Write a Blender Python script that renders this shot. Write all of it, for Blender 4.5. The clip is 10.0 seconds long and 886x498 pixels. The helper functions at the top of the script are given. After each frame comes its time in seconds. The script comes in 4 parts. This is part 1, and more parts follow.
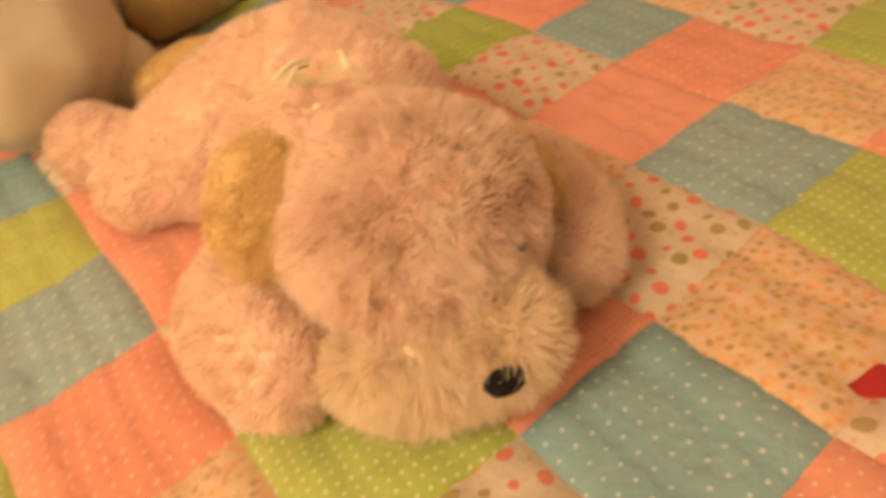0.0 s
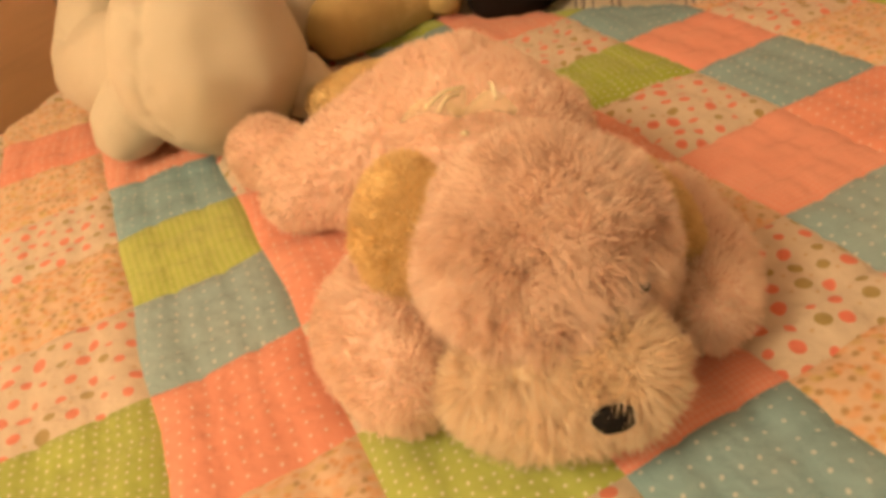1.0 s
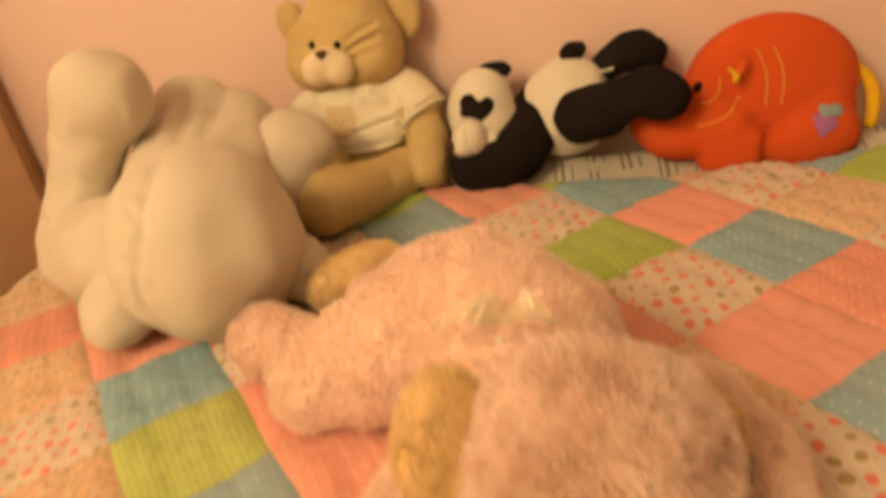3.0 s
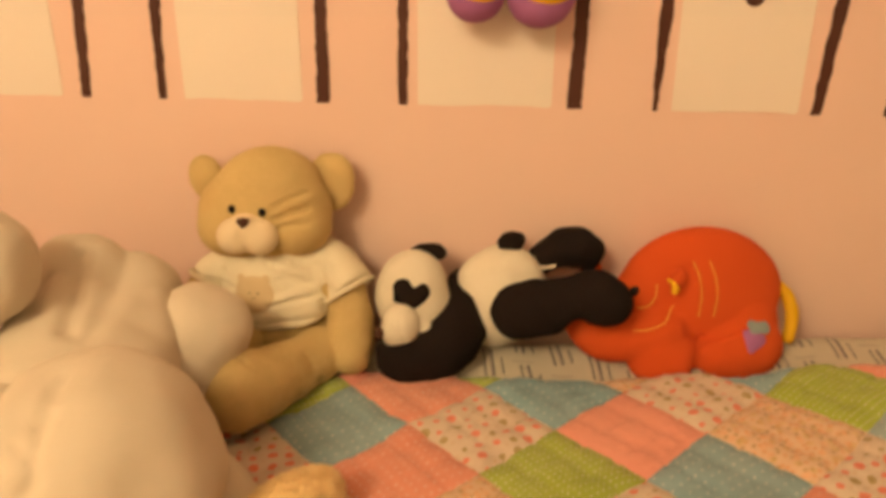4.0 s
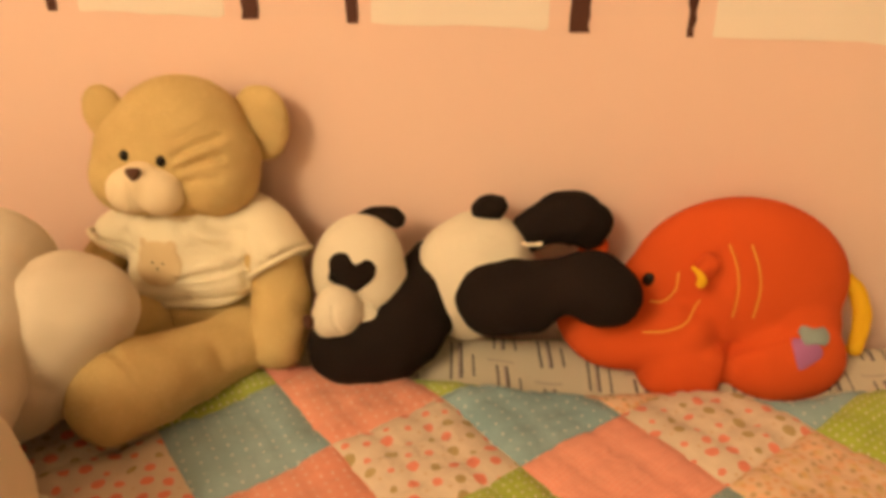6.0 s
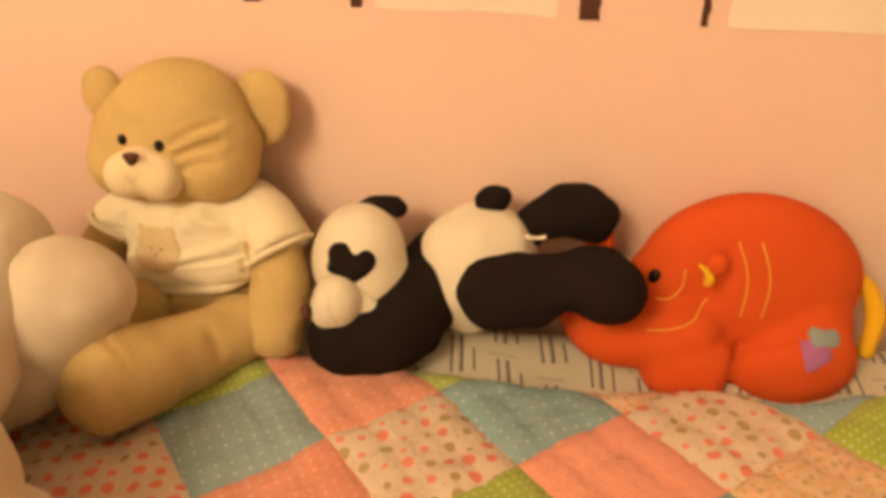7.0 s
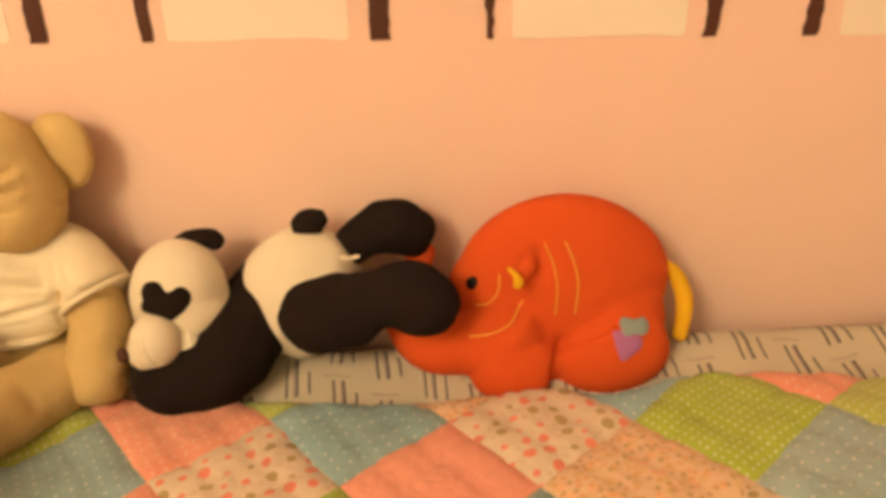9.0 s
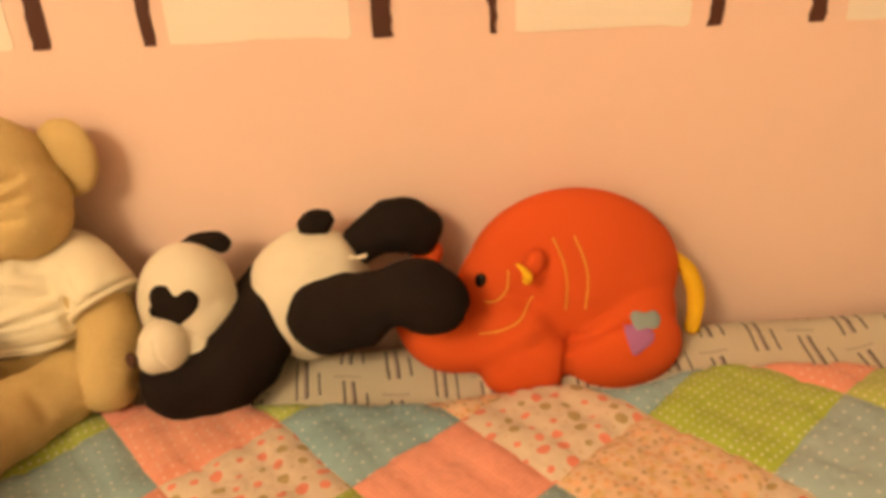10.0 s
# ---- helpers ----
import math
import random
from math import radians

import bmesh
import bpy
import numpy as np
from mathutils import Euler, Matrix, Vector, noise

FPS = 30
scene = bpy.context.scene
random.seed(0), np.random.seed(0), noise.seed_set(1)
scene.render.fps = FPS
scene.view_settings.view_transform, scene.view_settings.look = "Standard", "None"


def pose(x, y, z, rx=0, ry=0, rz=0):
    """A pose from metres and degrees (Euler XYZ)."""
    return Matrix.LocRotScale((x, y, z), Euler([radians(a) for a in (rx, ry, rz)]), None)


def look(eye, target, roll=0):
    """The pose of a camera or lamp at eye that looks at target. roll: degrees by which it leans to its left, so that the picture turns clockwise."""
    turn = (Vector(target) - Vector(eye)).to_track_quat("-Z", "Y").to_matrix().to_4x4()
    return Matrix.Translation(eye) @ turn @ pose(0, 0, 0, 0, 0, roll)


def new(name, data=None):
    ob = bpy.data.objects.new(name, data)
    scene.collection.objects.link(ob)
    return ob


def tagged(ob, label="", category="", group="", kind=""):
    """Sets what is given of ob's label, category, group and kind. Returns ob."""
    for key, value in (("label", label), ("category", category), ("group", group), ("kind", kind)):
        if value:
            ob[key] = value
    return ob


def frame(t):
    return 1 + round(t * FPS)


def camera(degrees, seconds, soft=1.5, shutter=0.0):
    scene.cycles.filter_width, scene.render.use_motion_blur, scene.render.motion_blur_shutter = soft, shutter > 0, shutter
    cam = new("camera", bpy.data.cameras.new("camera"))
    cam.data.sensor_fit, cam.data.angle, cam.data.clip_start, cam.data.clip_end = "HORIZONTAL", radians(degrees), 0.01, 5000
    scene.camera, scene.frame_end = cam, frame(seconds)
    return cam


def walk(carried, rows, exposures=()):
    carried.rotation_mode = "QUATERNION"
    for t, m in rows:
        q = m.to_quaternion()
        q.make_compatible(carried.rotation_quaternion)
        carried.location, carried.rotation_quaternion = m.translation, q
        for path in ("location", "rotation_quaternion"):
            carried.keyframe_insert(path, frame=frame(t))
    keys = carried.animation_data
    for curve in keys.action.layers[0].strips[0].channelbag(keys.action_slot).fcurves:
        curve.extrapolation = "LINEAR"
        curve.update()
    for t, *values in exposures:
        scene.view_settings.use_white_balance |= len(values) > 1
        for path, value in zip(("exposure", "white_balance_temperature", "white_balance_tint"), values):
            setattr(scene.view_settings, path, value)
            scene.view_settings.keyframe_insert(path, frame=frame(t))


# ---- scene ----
from mathutils.bvhtree import BVHTree

cam = camera(61.5, 10.0, soft=4.1, shutter=0.5)
PATH = [
    (0, (0.363, -0.269, 0.855), (0.1, 1.229, -0.445), -11.0),
    (0.2, (0.366, -0.276, 0.854), (-0.013, 1.188, -0.452), -10.8),
    (0.4, (0.367, -0.277, 0.856), (-0.145, 1.19, -0.362), -13.2),
    (0.5, (0.367, -0.277, 0.857), (-0.244, 1.191, -0.355), -14.5),
    (1, (0.379, -0.279, 0.862), (-0.274, 1.2, -0.316), -13.5),
    (1.5, (0.385, -0.282, 0.863), (-0.239, 1.229, -0.29), -12.3),
    (2, (0.387, -0.288, 0.869), (-0.268, 1.248, -0.232), -13.3),
    (2.5, (0.382, -0.294, 0.872), (-0.252, 1.307, -0.144), -14.9),
    (2.7, (0.371, -0.284, 0.882), (-0.204, 1.361, -0.1), -12.7),
    (2.9, (0.333, -0.273, 0.894), (-0.194, 1.425, -0.016), -11.4),
    (3, (0.325, -0.259, 0.907), (-0.193, 1.45, 0.007), -11.7),
    (3.2, (0.288, -0.231, 0.932), (-0.138, 1.535, 0.096), -11.2),
    (4.3, (0.19, -0.109, 1.008), (0.161, 1.76, 0.294), -0.5),
    (4.5, (0.226, -0.079, 1.009), (0.147, 1.773, 0.258), -0.0),
    (5, (0.243, -0.021, 0.979), (0.114, 1.805, 0.173), -0.3),
    (5.5, (0.274, 0.033, 0.972), (0.018, 1.855, 0.187), -2.0),
    (6, (0.292, 0.079, 0.942), (0.059, 1.868, 0.08), -1.8),
    (6.2, (0.295, 0.085, 0.942), (0.096, 1.865, 0.051), -0.7),
    (7.3, (0.305, 0.101, 0.944), (0.019, 1.862, 0.038), -1.4),
    (7.5, (0.307, 0.102, 0.938), (0.063, 1.867, 0.029), -0.5),
    (8, (0.329, 0.102, 0.932), (0.09, 1.869, 0.028), -2.2),
    (8.5, (0.376, 0.104, 0.947), (0.252, 1.882, 0.04), -3.2),
    (9, (0.411, 0.105, 0.95), (0.332, 1.895, 0.062), -4.0),
    (9.5, (0.432, 0.114, 0.936), (0.327, 1.908, 0.058), -6.5),
    (10, (0.41, 0.107, 0.943), (0.312, 1.9, 0.064), -5.6),
]
walk(cam, [(t, look(eye, target, roll)) for t, eye, target, roll in PATH], [(0, -0.20), (1, -0.28), (3.2, -0.26), (5.5, -0.16), (7.5, 0.06), (10, 0.06)])

# ---- light ----
world = bpy.data.worlds.new("room_air")
world.use_nodes = True
world.node_tree.nodes["Background"].inputs[0].default_value = (1.0, 0.72, 0.45, 1)
world.node_tree.nodes["Background"].inputs[1].default_value = 0.02
scene.world = world
bulb = bpy.data.lights.new("bedroom_lamp", "POINT")
bulb.energy, bulb.color, bulb.shadow_soft_size = 150, (1.0, 0.80, 0.47), 0.33
new("bedroom_lamp", bulb).location = (-0.72, -1.34, 2.30)

# ---- materials ----
def nodes_of(name, rough=0.9, sheen=0.0):
    m = bpy.data.materials.new(name)
    m.use_nodes = True
    nt = m.node_tree
    b = nt.nodes["Principled BSDF"]
    b.inputs["Roughness"].default_value = rough
    b.inputs["Sheen Weight"].default_value = sheen
    b.inputs["Sheen Roughness"].default_value = 0.5
    b.inputs["Specular IOR Level"].default_value = 0.25
    return m, nt, b


def add(nt, kind, **inputs):
    n = nt.nodes.new(kind)
    for k, v in inputs.items():
        n.inputs[k.replace("_", " ")].default_value = v
    return n


def math_node(nt, op, a, b=0.0):
    n = nt.nodes.new("ShaderNodeMath")
    n.operation = op
    for i, v in enumerate((a, b)):
        if isinstance(v, (int, float)):
            n.inputs[i].default_value = v
        else:
            nt.links.new(v, n.inputs[i])
    return n.outputs[0]


def mix(nt, fac, a, b, blend="MIX"):
    n = nt.nodes.new("ShaderNodeMix")
    n.data_type, n.blend_type = "RGBA", blend
    for sock, v in ((n.inputs[0], fac), (n.inputs[6], a), (n.inputs[7], b)):
        if isinstance(v, (int, float)):
            sock.default_value = v
        elif isinstance(v, tuple):
            sock.default_value = (*v, 1) if len(v) == 3 else v
        else:
            nt.links.new(v, sock)
    return n.outputs[2]


def bump(nt, b, height, strength=0.3, dist=0.002):
    n = add(nt, "ShaderNodeBump", Strength=strength, Distance=dist)
    nt.links.new(height, n.inputs["Height"])
    nt.links.new(n.outputs[0], b.inputs["Normal"])


def plush(name, col, dark, grain=900, sheen=0.3, strength=0.5, patches=22):
    """Short-pile toy fabric: soft blotches of brushed pile over fine nap."""
    m, nt, b = nodes_of(name, 0.95, sheen)
    co = nt.nodes.new("ShaderNodeTexCoord").outputs["Object"]
    big = add(nt, "ShaderNodeTexNoise", Scale=patches, Detail=3.0)
    fine = add(nt, "ShaderNodeTexNoise", Scale=grain, Detail=2.0)
    nt.links.new(co, big.inputs[0]), nt.links.new(co, fine.inputs[0])
    c = mix(nt, math_node(nt, "MULTIPLY", big.outputs[0], 0.75), col, dark)
    c = mix(nt, math_node(nt, "MULTIPLY", fine.outputs[0], 0.45), c, dark)
    nt.links.new(c, b.inputs["Base Color"])
    h = math_node(nt, "ADD", fine.outputs[0], math_node(nt, "MULTIPLY", big.outputs[0], 2.0))
    bump(nt, b, h, strength, 0.0015)
    b.inputs["Sheen Tint"].default_value = (*col, 1)
    return m


def plain(name, col, rough=0.5, metal=0.0, scale=60):
    m, nt, b = nodes_of(name, rough)
    co = nt.nodes.new("ShaderNodeTexCoord").outputs["Object"]
    n = add(nt, "ShaderNodeTexNoise", Scale=scale, Detail=4.0)
    nt.links.new(co, n.inputs[0])
    c = mix(nt, math_node(nt, "MULTIPLY", n.outputs[0], 0.5), col, tuple(v * 0.75 for v in col))
    nt.links.new(c, b.inputs["Base Color"])
    b.inputs["Metallic"].default_value = metal
    bump(nt, b, n.outputs[0], 0.15, 0.001)
    return m


def hair(name, root, tip):
    """Long synthetic fur: strands vary in colour one by one."""
    m, nt, b = nodes_of(name, 0.85, 0.5)
    b.inputs["Sheen Tint"].default_value = (*tip, 1)
    b.inputs["Specular IOR Level"].default_value = 0.15
    g = nt.nodes.new("ShaderNodeNewGeometry")
    c = mix(nt, g.outputs["Random Per Island"], root, tip)
    nt.links.new(c, b.inputs["Base Color"])
    glow = nt.nodes.new("ShaderNodeBsdfTranslucent")
    nt.links.new(c, glow.inputs[0])
    ms = nt.nodes.new("ShaderNodeMixShader")
    ms.inputs[0].default_value = 0.5
    nt.links.new(b.outputs[0], ms.inputs[1]), nt.links.new(glow.outputs[0], ms.inputs[2])
    nt.links.new(ms.outputs[0], nt.nodes["Material Output"].inputs[0])
    return m


CREAM = (0.69, 0.575, 0.46)
CORAL, TEAL, LIME = (0.80, 0.285, 0.20), (0.215, 0.395, 0.465), (0.335, 0.455, 0.03)


def cloth(name, kind):
    """Printed patchwork cotton. The print follows the cloth's own weave directions, in metres."""
    m, nt, b = nodes_of(name, 0.92, 0.12)
    uv = nt.nodes.new("ShaderNodeUVMap").outputs[0]

    def cells(pitch, chaos, off=0.0):
        mp = add(nt, "ShaderNodeMapping")
        mp.inputs["Location"].default_value = (off, off * 0.7, 0)
        mp.inputs["Rotation"].default_value = (0, 0, 0.12 if chaos == 0 else 0.5)
        nt.links.new(uv, mp.inputs[0])
        v = nt.nodes.new("ShaderNodeTexVoronoi")
        v.voronoi_dimensions = "2D"
        v.inputs["Scale"].default_value, v.inputs["Randomness"].default_value = 1 / pitch, chaos
        nt.links.new(mp.outputs[0], v.inputs["Vector"])
        return v

    def spot(v, radius, soft=0.06):
        r = nt.nodes.new("ShaderNodeMapRange")
        r.inputs["From Min"].default_value, r.inputs["From Max"].default_value = radius + soft, radius - soft
        nt.links.new(v.outputs["Distance"], r.inputs["Value"])
        return r.outputs[0]

    def pick(v, k):
        s = nt.nodes.new("ShaderNodeSeparateColor")
        nt.links.new(v.outputs["Color"], s.inputs[0])
        return s.outputs[k]

    if kind in ("teal", "coral", "lime"):
        base, pitch, size = {"teal": (TEAL, 0.0125, 0.095), "coral": (CORAL, 0.0105, 0.095), "lime": (LIME, 0.0078, 0.14)}[kind]
        c = mix(nt, math_node(nt, "MULTIPLY", spot(cells(pitch, 0.0), size), 0.68), base, (0.90, 0.87, 0.80))
    elif kind in ("gingham", "limecheck"):
        base, lite = ((0.84, 0.25, 0.18), (0.85, 0.44, 0.35)) if kind == "gingham" else (LIME, (0.62, 0.64, 0.22))
        wa = nt.nodes.new("ShaderNodeTexWave")
        wa.inputs["Scale"].default_value = 75 if kind == "gingham" else 48
        nt.links.new(uv, wa.inputs[0])
        wb = nt.nodes.new("ShaderNodeTexWave")
        wb.bands_direction = "Y"
        wb.inputs["Scale"].default_value = 75
        nt.links.new(uv, wb.inputs[0])
        f = math_node(nt, "MULTIPLY", math_node(nt, "ADD", wa.outputs["Fac"], wb.outputs["Fac"]), 0.32)
        c = mix(nt, f, base, lite)
    elif kind == "polka":
        v = cells(0.0185, 0.28)
        hue = mix(nt, math_node(nt, "GREATER_THAN", pick(v, 0), 0.68), (0.78, 0.13, 0.075), (0.34, 0.24, 0.04))
        radius = math_node(nt, "MULTIPLY_ADD", pick(v, 1), 0.18)
        radius.node.inputs[2].default_value = 0.15
        inside = math_node(nt, "LESS_THAN", v.outputs["Distance"], radius)
        c = mix(nt, math_node(nt, "MULTIPLY", inside, 0.88), CREAM, hue)
        w = cells(0.0185, 0.28, 0.0095)
        c = mix(nt, math_node(nt, "MULTIPLY", math_node(nt, "MULTIPLY", spot(w, 0.08, 0.03), math_node(nt, "GREATER_THAN", pick(w, 0), 0.5)), 0.6), c, (0.55, 0.3, 0.06))
    else:
        v = cells(0.0088, 0.95)
        hue = mix(nt, math_node(nt, "GREATER_THAN", pick(v, 0), 0.62), (0.66, 0.27, 0.08), (0.36, 0.20, 0.05))
        c = mix(nt, math_node(nt, "MULTIPLY", spot(v, 0.26, 0.12), 0.8), (0.74, 0.52, 0.35), hue)
        w = cells(0.0125, 0.95, 0.3)
        petal = mix(nt, math_node(nt, "GREATER_THAN", pick(w, 1), 0.5), (0.82, 0.36, 0.14), (0.60, 0.40, 0.08))
        c = mix(nt, math_node(nt, "MULTIPLY", spot(w, 0.30, 0.12), 0.5), c, petal)
    # faded by washing, and a slight spread between pieces of the same cloth
    fade = add(nt, "ShaderNodeTexNoise", Scale=18.0, Detail=4.0)
    nt.links.new(uv, fade.inputs[0])
    c = mix(nt, math_node(nt, "MULTIPLY", fade.outputs[0], 0.16), c, (0.85, 0.72, 0.58))
    info = nt.nodes.new("ShaderNodeObjectInfo")
    c = mix(nt, math_node(nt, "MULTIPLY", info.outputs["Random"], 0.14), c, (0.86, 0.66, 0.5))
    c = mix(nt, 1.0, c, (0.95, 0.93, 0.90), "MULTIPLY")
    nt.links.new(c, b.inputs["Base Color"])
    weave = add(nt, "ShaderNodeTexNoise", Scale=1400.0, Detail=1.0)
    crinkle = add(nt, "ShaderNodeTexNoise", Scale=75.0, Detail=5.0)
    nt.links.new(uv, weave.inputs[0]), nt.links.new(uv, crinkle.inputs[0])
    bump(nt, b, math_node(nt, "ADD", math_node(nt, "MULTIPLY", weave.outputs[0], 0.15), crinkle.outputs[0]), 0.75, 0.004)
    return m


CLOTH = {k: cloth("cotton_" + k, k) for k in ("teal", "coral", "lime", "gingham", "limecheck", "polka", "floral")}


def printed_sheet():
    m, nt, b = nodes_of("printed_bed_sheet", 0.9, 0.1)
    co = nt.nodes.new("ShaderNodeTexCoord").outputs["Object"]
    wob = add(nt, "ShaderNodeTexNoise", Scale=14.0, Detail=2.0)
    nt.links.new(co, wob.inputs[0])
    sep = nt.nodes.new("ShaderNodeSeparateXYZ")
    nt.links.new(co, sep.inputs[0])
    x = math_node(nt, "ADD", sep.outputs[0], math_node(nt, "MULTIPLY", wob.outputs[0], 0.009))
    x = math_node(nt, "ADD", x, math_node(nt, "MULTIPLY", sep.outputs[1], 0.12))
    y = math_node(nt, "ADD", sep.outputs[1], math_node(nt, "MULTIPLY", wob.outputs[0], 0.02))
    gx = math_node(nt, "MULTIPLY", x, 1 / 0.047)
    group = math_node(nt, "FLOOR", gx)
    fx = math_node(nt, "FRACT", gx)
    row = math_node(nt, "ADD", math_node(nt, "MULTIPLY", y, 1 / 0.062), math_node(nt, "MULTIPLY", group, 0.37))
    fy = math_node(nt, "FRACT", row)

    def bar(at, half):
        return math_node(nt, "LESS_THAN", math_node(nt, "ABSOLUTE", math_node(nt, "SUBTRACT", fx, at)), half)

    ink = math_node(nt, "MAXIMUM", bar(0.2, 0.026), math_node(nt, "MAXIMUM", bar(0.42, 0.028), math_node(nt, "MULTIPLY", bar(0.68, 0.022), math_node(nt, "LESS_THAN", fy, 0.4))))
    length = math_node(nt, "LESS_THAN", fy, 0.62)
    c = mix(nt, math_node(nt, "MULTIPLY", math_node(nt, "MULTIPLY", ink, length), 0.85), (0.96, 0.86, 0.70), (0.10, 0.05, 0.04))
    soft = math_node(nt, "MULTIPLY", math_node(nt, "MULTIPLY", bar(0.37, 0.016), length), 0.55)
    c = mix(nt, soft, c, (0.34, 0.16, 0.25))
    across = math_node(nt, "LESS_THAN", math_node(nt, "ABSOLUTE", math_node(nt, "SUBTRACT", fy, 0.72)), 0.025)
    c = mix(nt, math_node(nt, "MULTIPLY", math_node(nt, "MULTIPLY", across, math_node(nt, "LESS_THAN", fx, 0.6)), 0.22), c, (0.2, 0.1, 0.12))
    nt.links.new(c, b.inputs["Base Color"])
    bump(nt, b, wob.outputs[0], 0.3, 0.01)
    return m


def wall_paint(name, col):
    m, nt, b = nodes_of(name, 0.62)
    co = nt.nodes.new("ShaderNodeTexCoord").outputs["Object"]
    n1 = add(nt, "ShaderNodeTexNoise", Scale=4.0, Detail=5.0)
    n2 = add(nt, "ShaderNodeTexNoise", Scale=260.0, Detail=3.0)
    nt.links.new(co, n1.inputs[0]), nt.links.new(co, n2.inputs[0])
    c = mix(nt, math_node(nt, "MULTIPLY", n1.outputs[0], 0.35), col, tuple(v * 0.86 for v in col))
    nt.links.new(c, b.inputs["Base Color"])
    bump(nt, b, n2.outputs[0], 0.12, 0.0012)
    return m


def wood(name, col):
    m, nt, b = nodes_of(name, 0.45)
    co = nt.nodes.new("ShaderNodeTexCoord").outputs["Object"]
    mp = add(nt, "ShaderNodeMapping")
    mp.inputs["Scale"].default_value = (8, 1.2, 14)
    nt.links.new(co, mp.inputs[0])
    n = add(nt, "ShaderNodeTexNoise", Scale=4.0, Detail=6.0, Distortion=0.6)
    nt.links.new(mp.outputs[0], n.inputs[0])
    c = mix(nt, n.outputs[0], col, tuple(v * 0.78 for v in col))
    nt.links.new(c, b.inputs["Base Color"])
    bump(nt, b, n.outputs[0], 0.1, 0.001)
    return m


PINK = wall_paint("pink_wall_paint", (0.84, 0.595, 0.50))
PANEL = wall_paint("cream_wall_paint", (0.86, 0.76, 0.66))
BROWN = wall_paint("brown_wall_paint", (0.085, 0.03, 0.02))
CEIL = wall_paint("white_bounce_paint", (0.8, 0.76, 0.7))
BOARD = wood("headboard_wood", (0.88, 0.62, 0.38))
EDGE = wood("dark_edge_wood", (0.42, 0.23, 0.12))
FLOORW = plain("pale_bounce_floor", (0.62, 0.53, 0.42), 0.95)
SHEET = printed_sheet()
MATT = plain("mattress_ticking", (0.7, 0.66, 0.58), 0.9)
WHITE = plush("white_plush", (0.72, 0.625, 0.49), (0.63, 0.54, 0.41), 1100, 0.3, 0.5, 18)
TAN = plush("tan_plush", (0.72, 0.54, 0.25), (0.50, 0.35, 0.14), 1000, 0.3, 0.5, 28)
LIGHT_TAN = plush("light_tan_plush", (0.86, 0.72, 0.50), (0.76, 0.61, 0.39), 1000, 0.3, 0.3, 30)
SHIRT = plush("cream_jersey", (0.88, 0.80, 0.62), (0.76, 0.66, 0.46), 1500, 0.1, 0.35, 30)
BLACK = plush("black_plush", (0.020, 0.0135, 0.011), (0.012, 0.008, 0.007), 900, 0.0, 0.4, 20)
BADGE = plush("badge_plush", (0.78, 0.62, 0.38), (0.64, 0.48, 0.27), 1200, 0.2, 0.3, 40)
PWHITE = plush("panda_white_plush", (0.86, 0.79, 0.64), (0.70, 0.62, 0.48), 900, 0.3, 0.55, 40)
RED = plush("red_fleece", (0.70, 0.105, 0.019), (0.58, 0.072, 0.012), 1200, 0.12, 0.3, 14)
YELLOW = plush("yellow_fleece", (0.85, 0.50, 0.02), (0.74, 0.40, 0.015), 1200, 0.1, 0.3)
PURPLE = plush("purple_fleece", (0.44, 0.17, 0.38), (0.34, 0.12, 0.29), 1200, 0.1, 0.3)
BLUE = plush("blue_fleece", (0.30, 0.37, 0.36), (0.23, 0.30, 0.30), 1200, 0.1, 0.3)
ROSE = plush("rose_fleece", (0.80, 0.22, 0.20), (0.65, 0.15, 0.14), 1200, 0.1, 0.3)
THREAD = plain("yellow_thread", (0.85, 0.45, 0.06), 0.6)
SEAMW = plain("pale_seam_thread", (0.86, 0.78, 0.62), 0.95)
BEAD = plain("black_bead", (0.012, 0.009, 0.008), 0.15)
FELT = plush("black_felt", (0.012, 0.010, 0.010), (0.006, 0.005, 0.005), 900, 0.05, 0.5)
NOSE = plain("brown_nose_cloth", (0.09, 0.035, 0.02), 0.7)
SATIN_GLINT = plain("gold_satin_and_glint", (0.94, 0.86, 0.62), 0.2, 0.0)


def sheer(name, col):
    """Organza: half see-through, with bright glints along its folds."""
    m, nt, b = nodes_of(name, 0.2)
    b.inputs["Base Color"].default_value = (*col, 1)
    b.inputs["Specular IOR Level"].default_value = 0.9
    clear = nt.nodes.new("ShaderNodeBsdfTransparent")
    wave = add(nt, "ShaderNodeTexNoise", Scale=180.0, Detail=2.0)
    ms = nt.nodes.new("ShaderNodeMixShader")
    nt.links.new(math_node(nt, "MULTIPLY", wave.outputs[0], 1.25), ms.inputs[0])
    nt.links.new(b.outputs[0], ms.inputs[1]), nt.links.new(clear.outputs[0], ms.inputs[2])
    nt.links.new(ms.outputs[0], nt.nodes["Material Output"].inputs[0])
    return m


SHEER = sheer("gold_organza", (0.95, 0.84, 0.52))
RIBBON = plain("red_ribbon", (0.80, 0.07, 0.07), 0.4)
SKINP = plush("pink_fur_backing", (0.92, 0.68, 0.57), (0.85, 0.58, 0.46), 700, 0.2, 0.6)
SKINC = plush("cream_fur_backing", (0.92, 0.78, 0.58), (0.85, 0.70, 0.48), 700, 0.2, 0.6)
SKINT = plush("gold_fur_backing", (0.92, 0.70, 0.36), (0.86, 0.62, 0.30), 700, 0.2, 0.6)
FURP = hair("pink_fur", (0.96, 0.76, 0.64), (0.99, 0.86, 0.75))
FURC = hair("cream_fur", (0.93, 0.75, 0.57), (0.97, 0.87, 0.72))
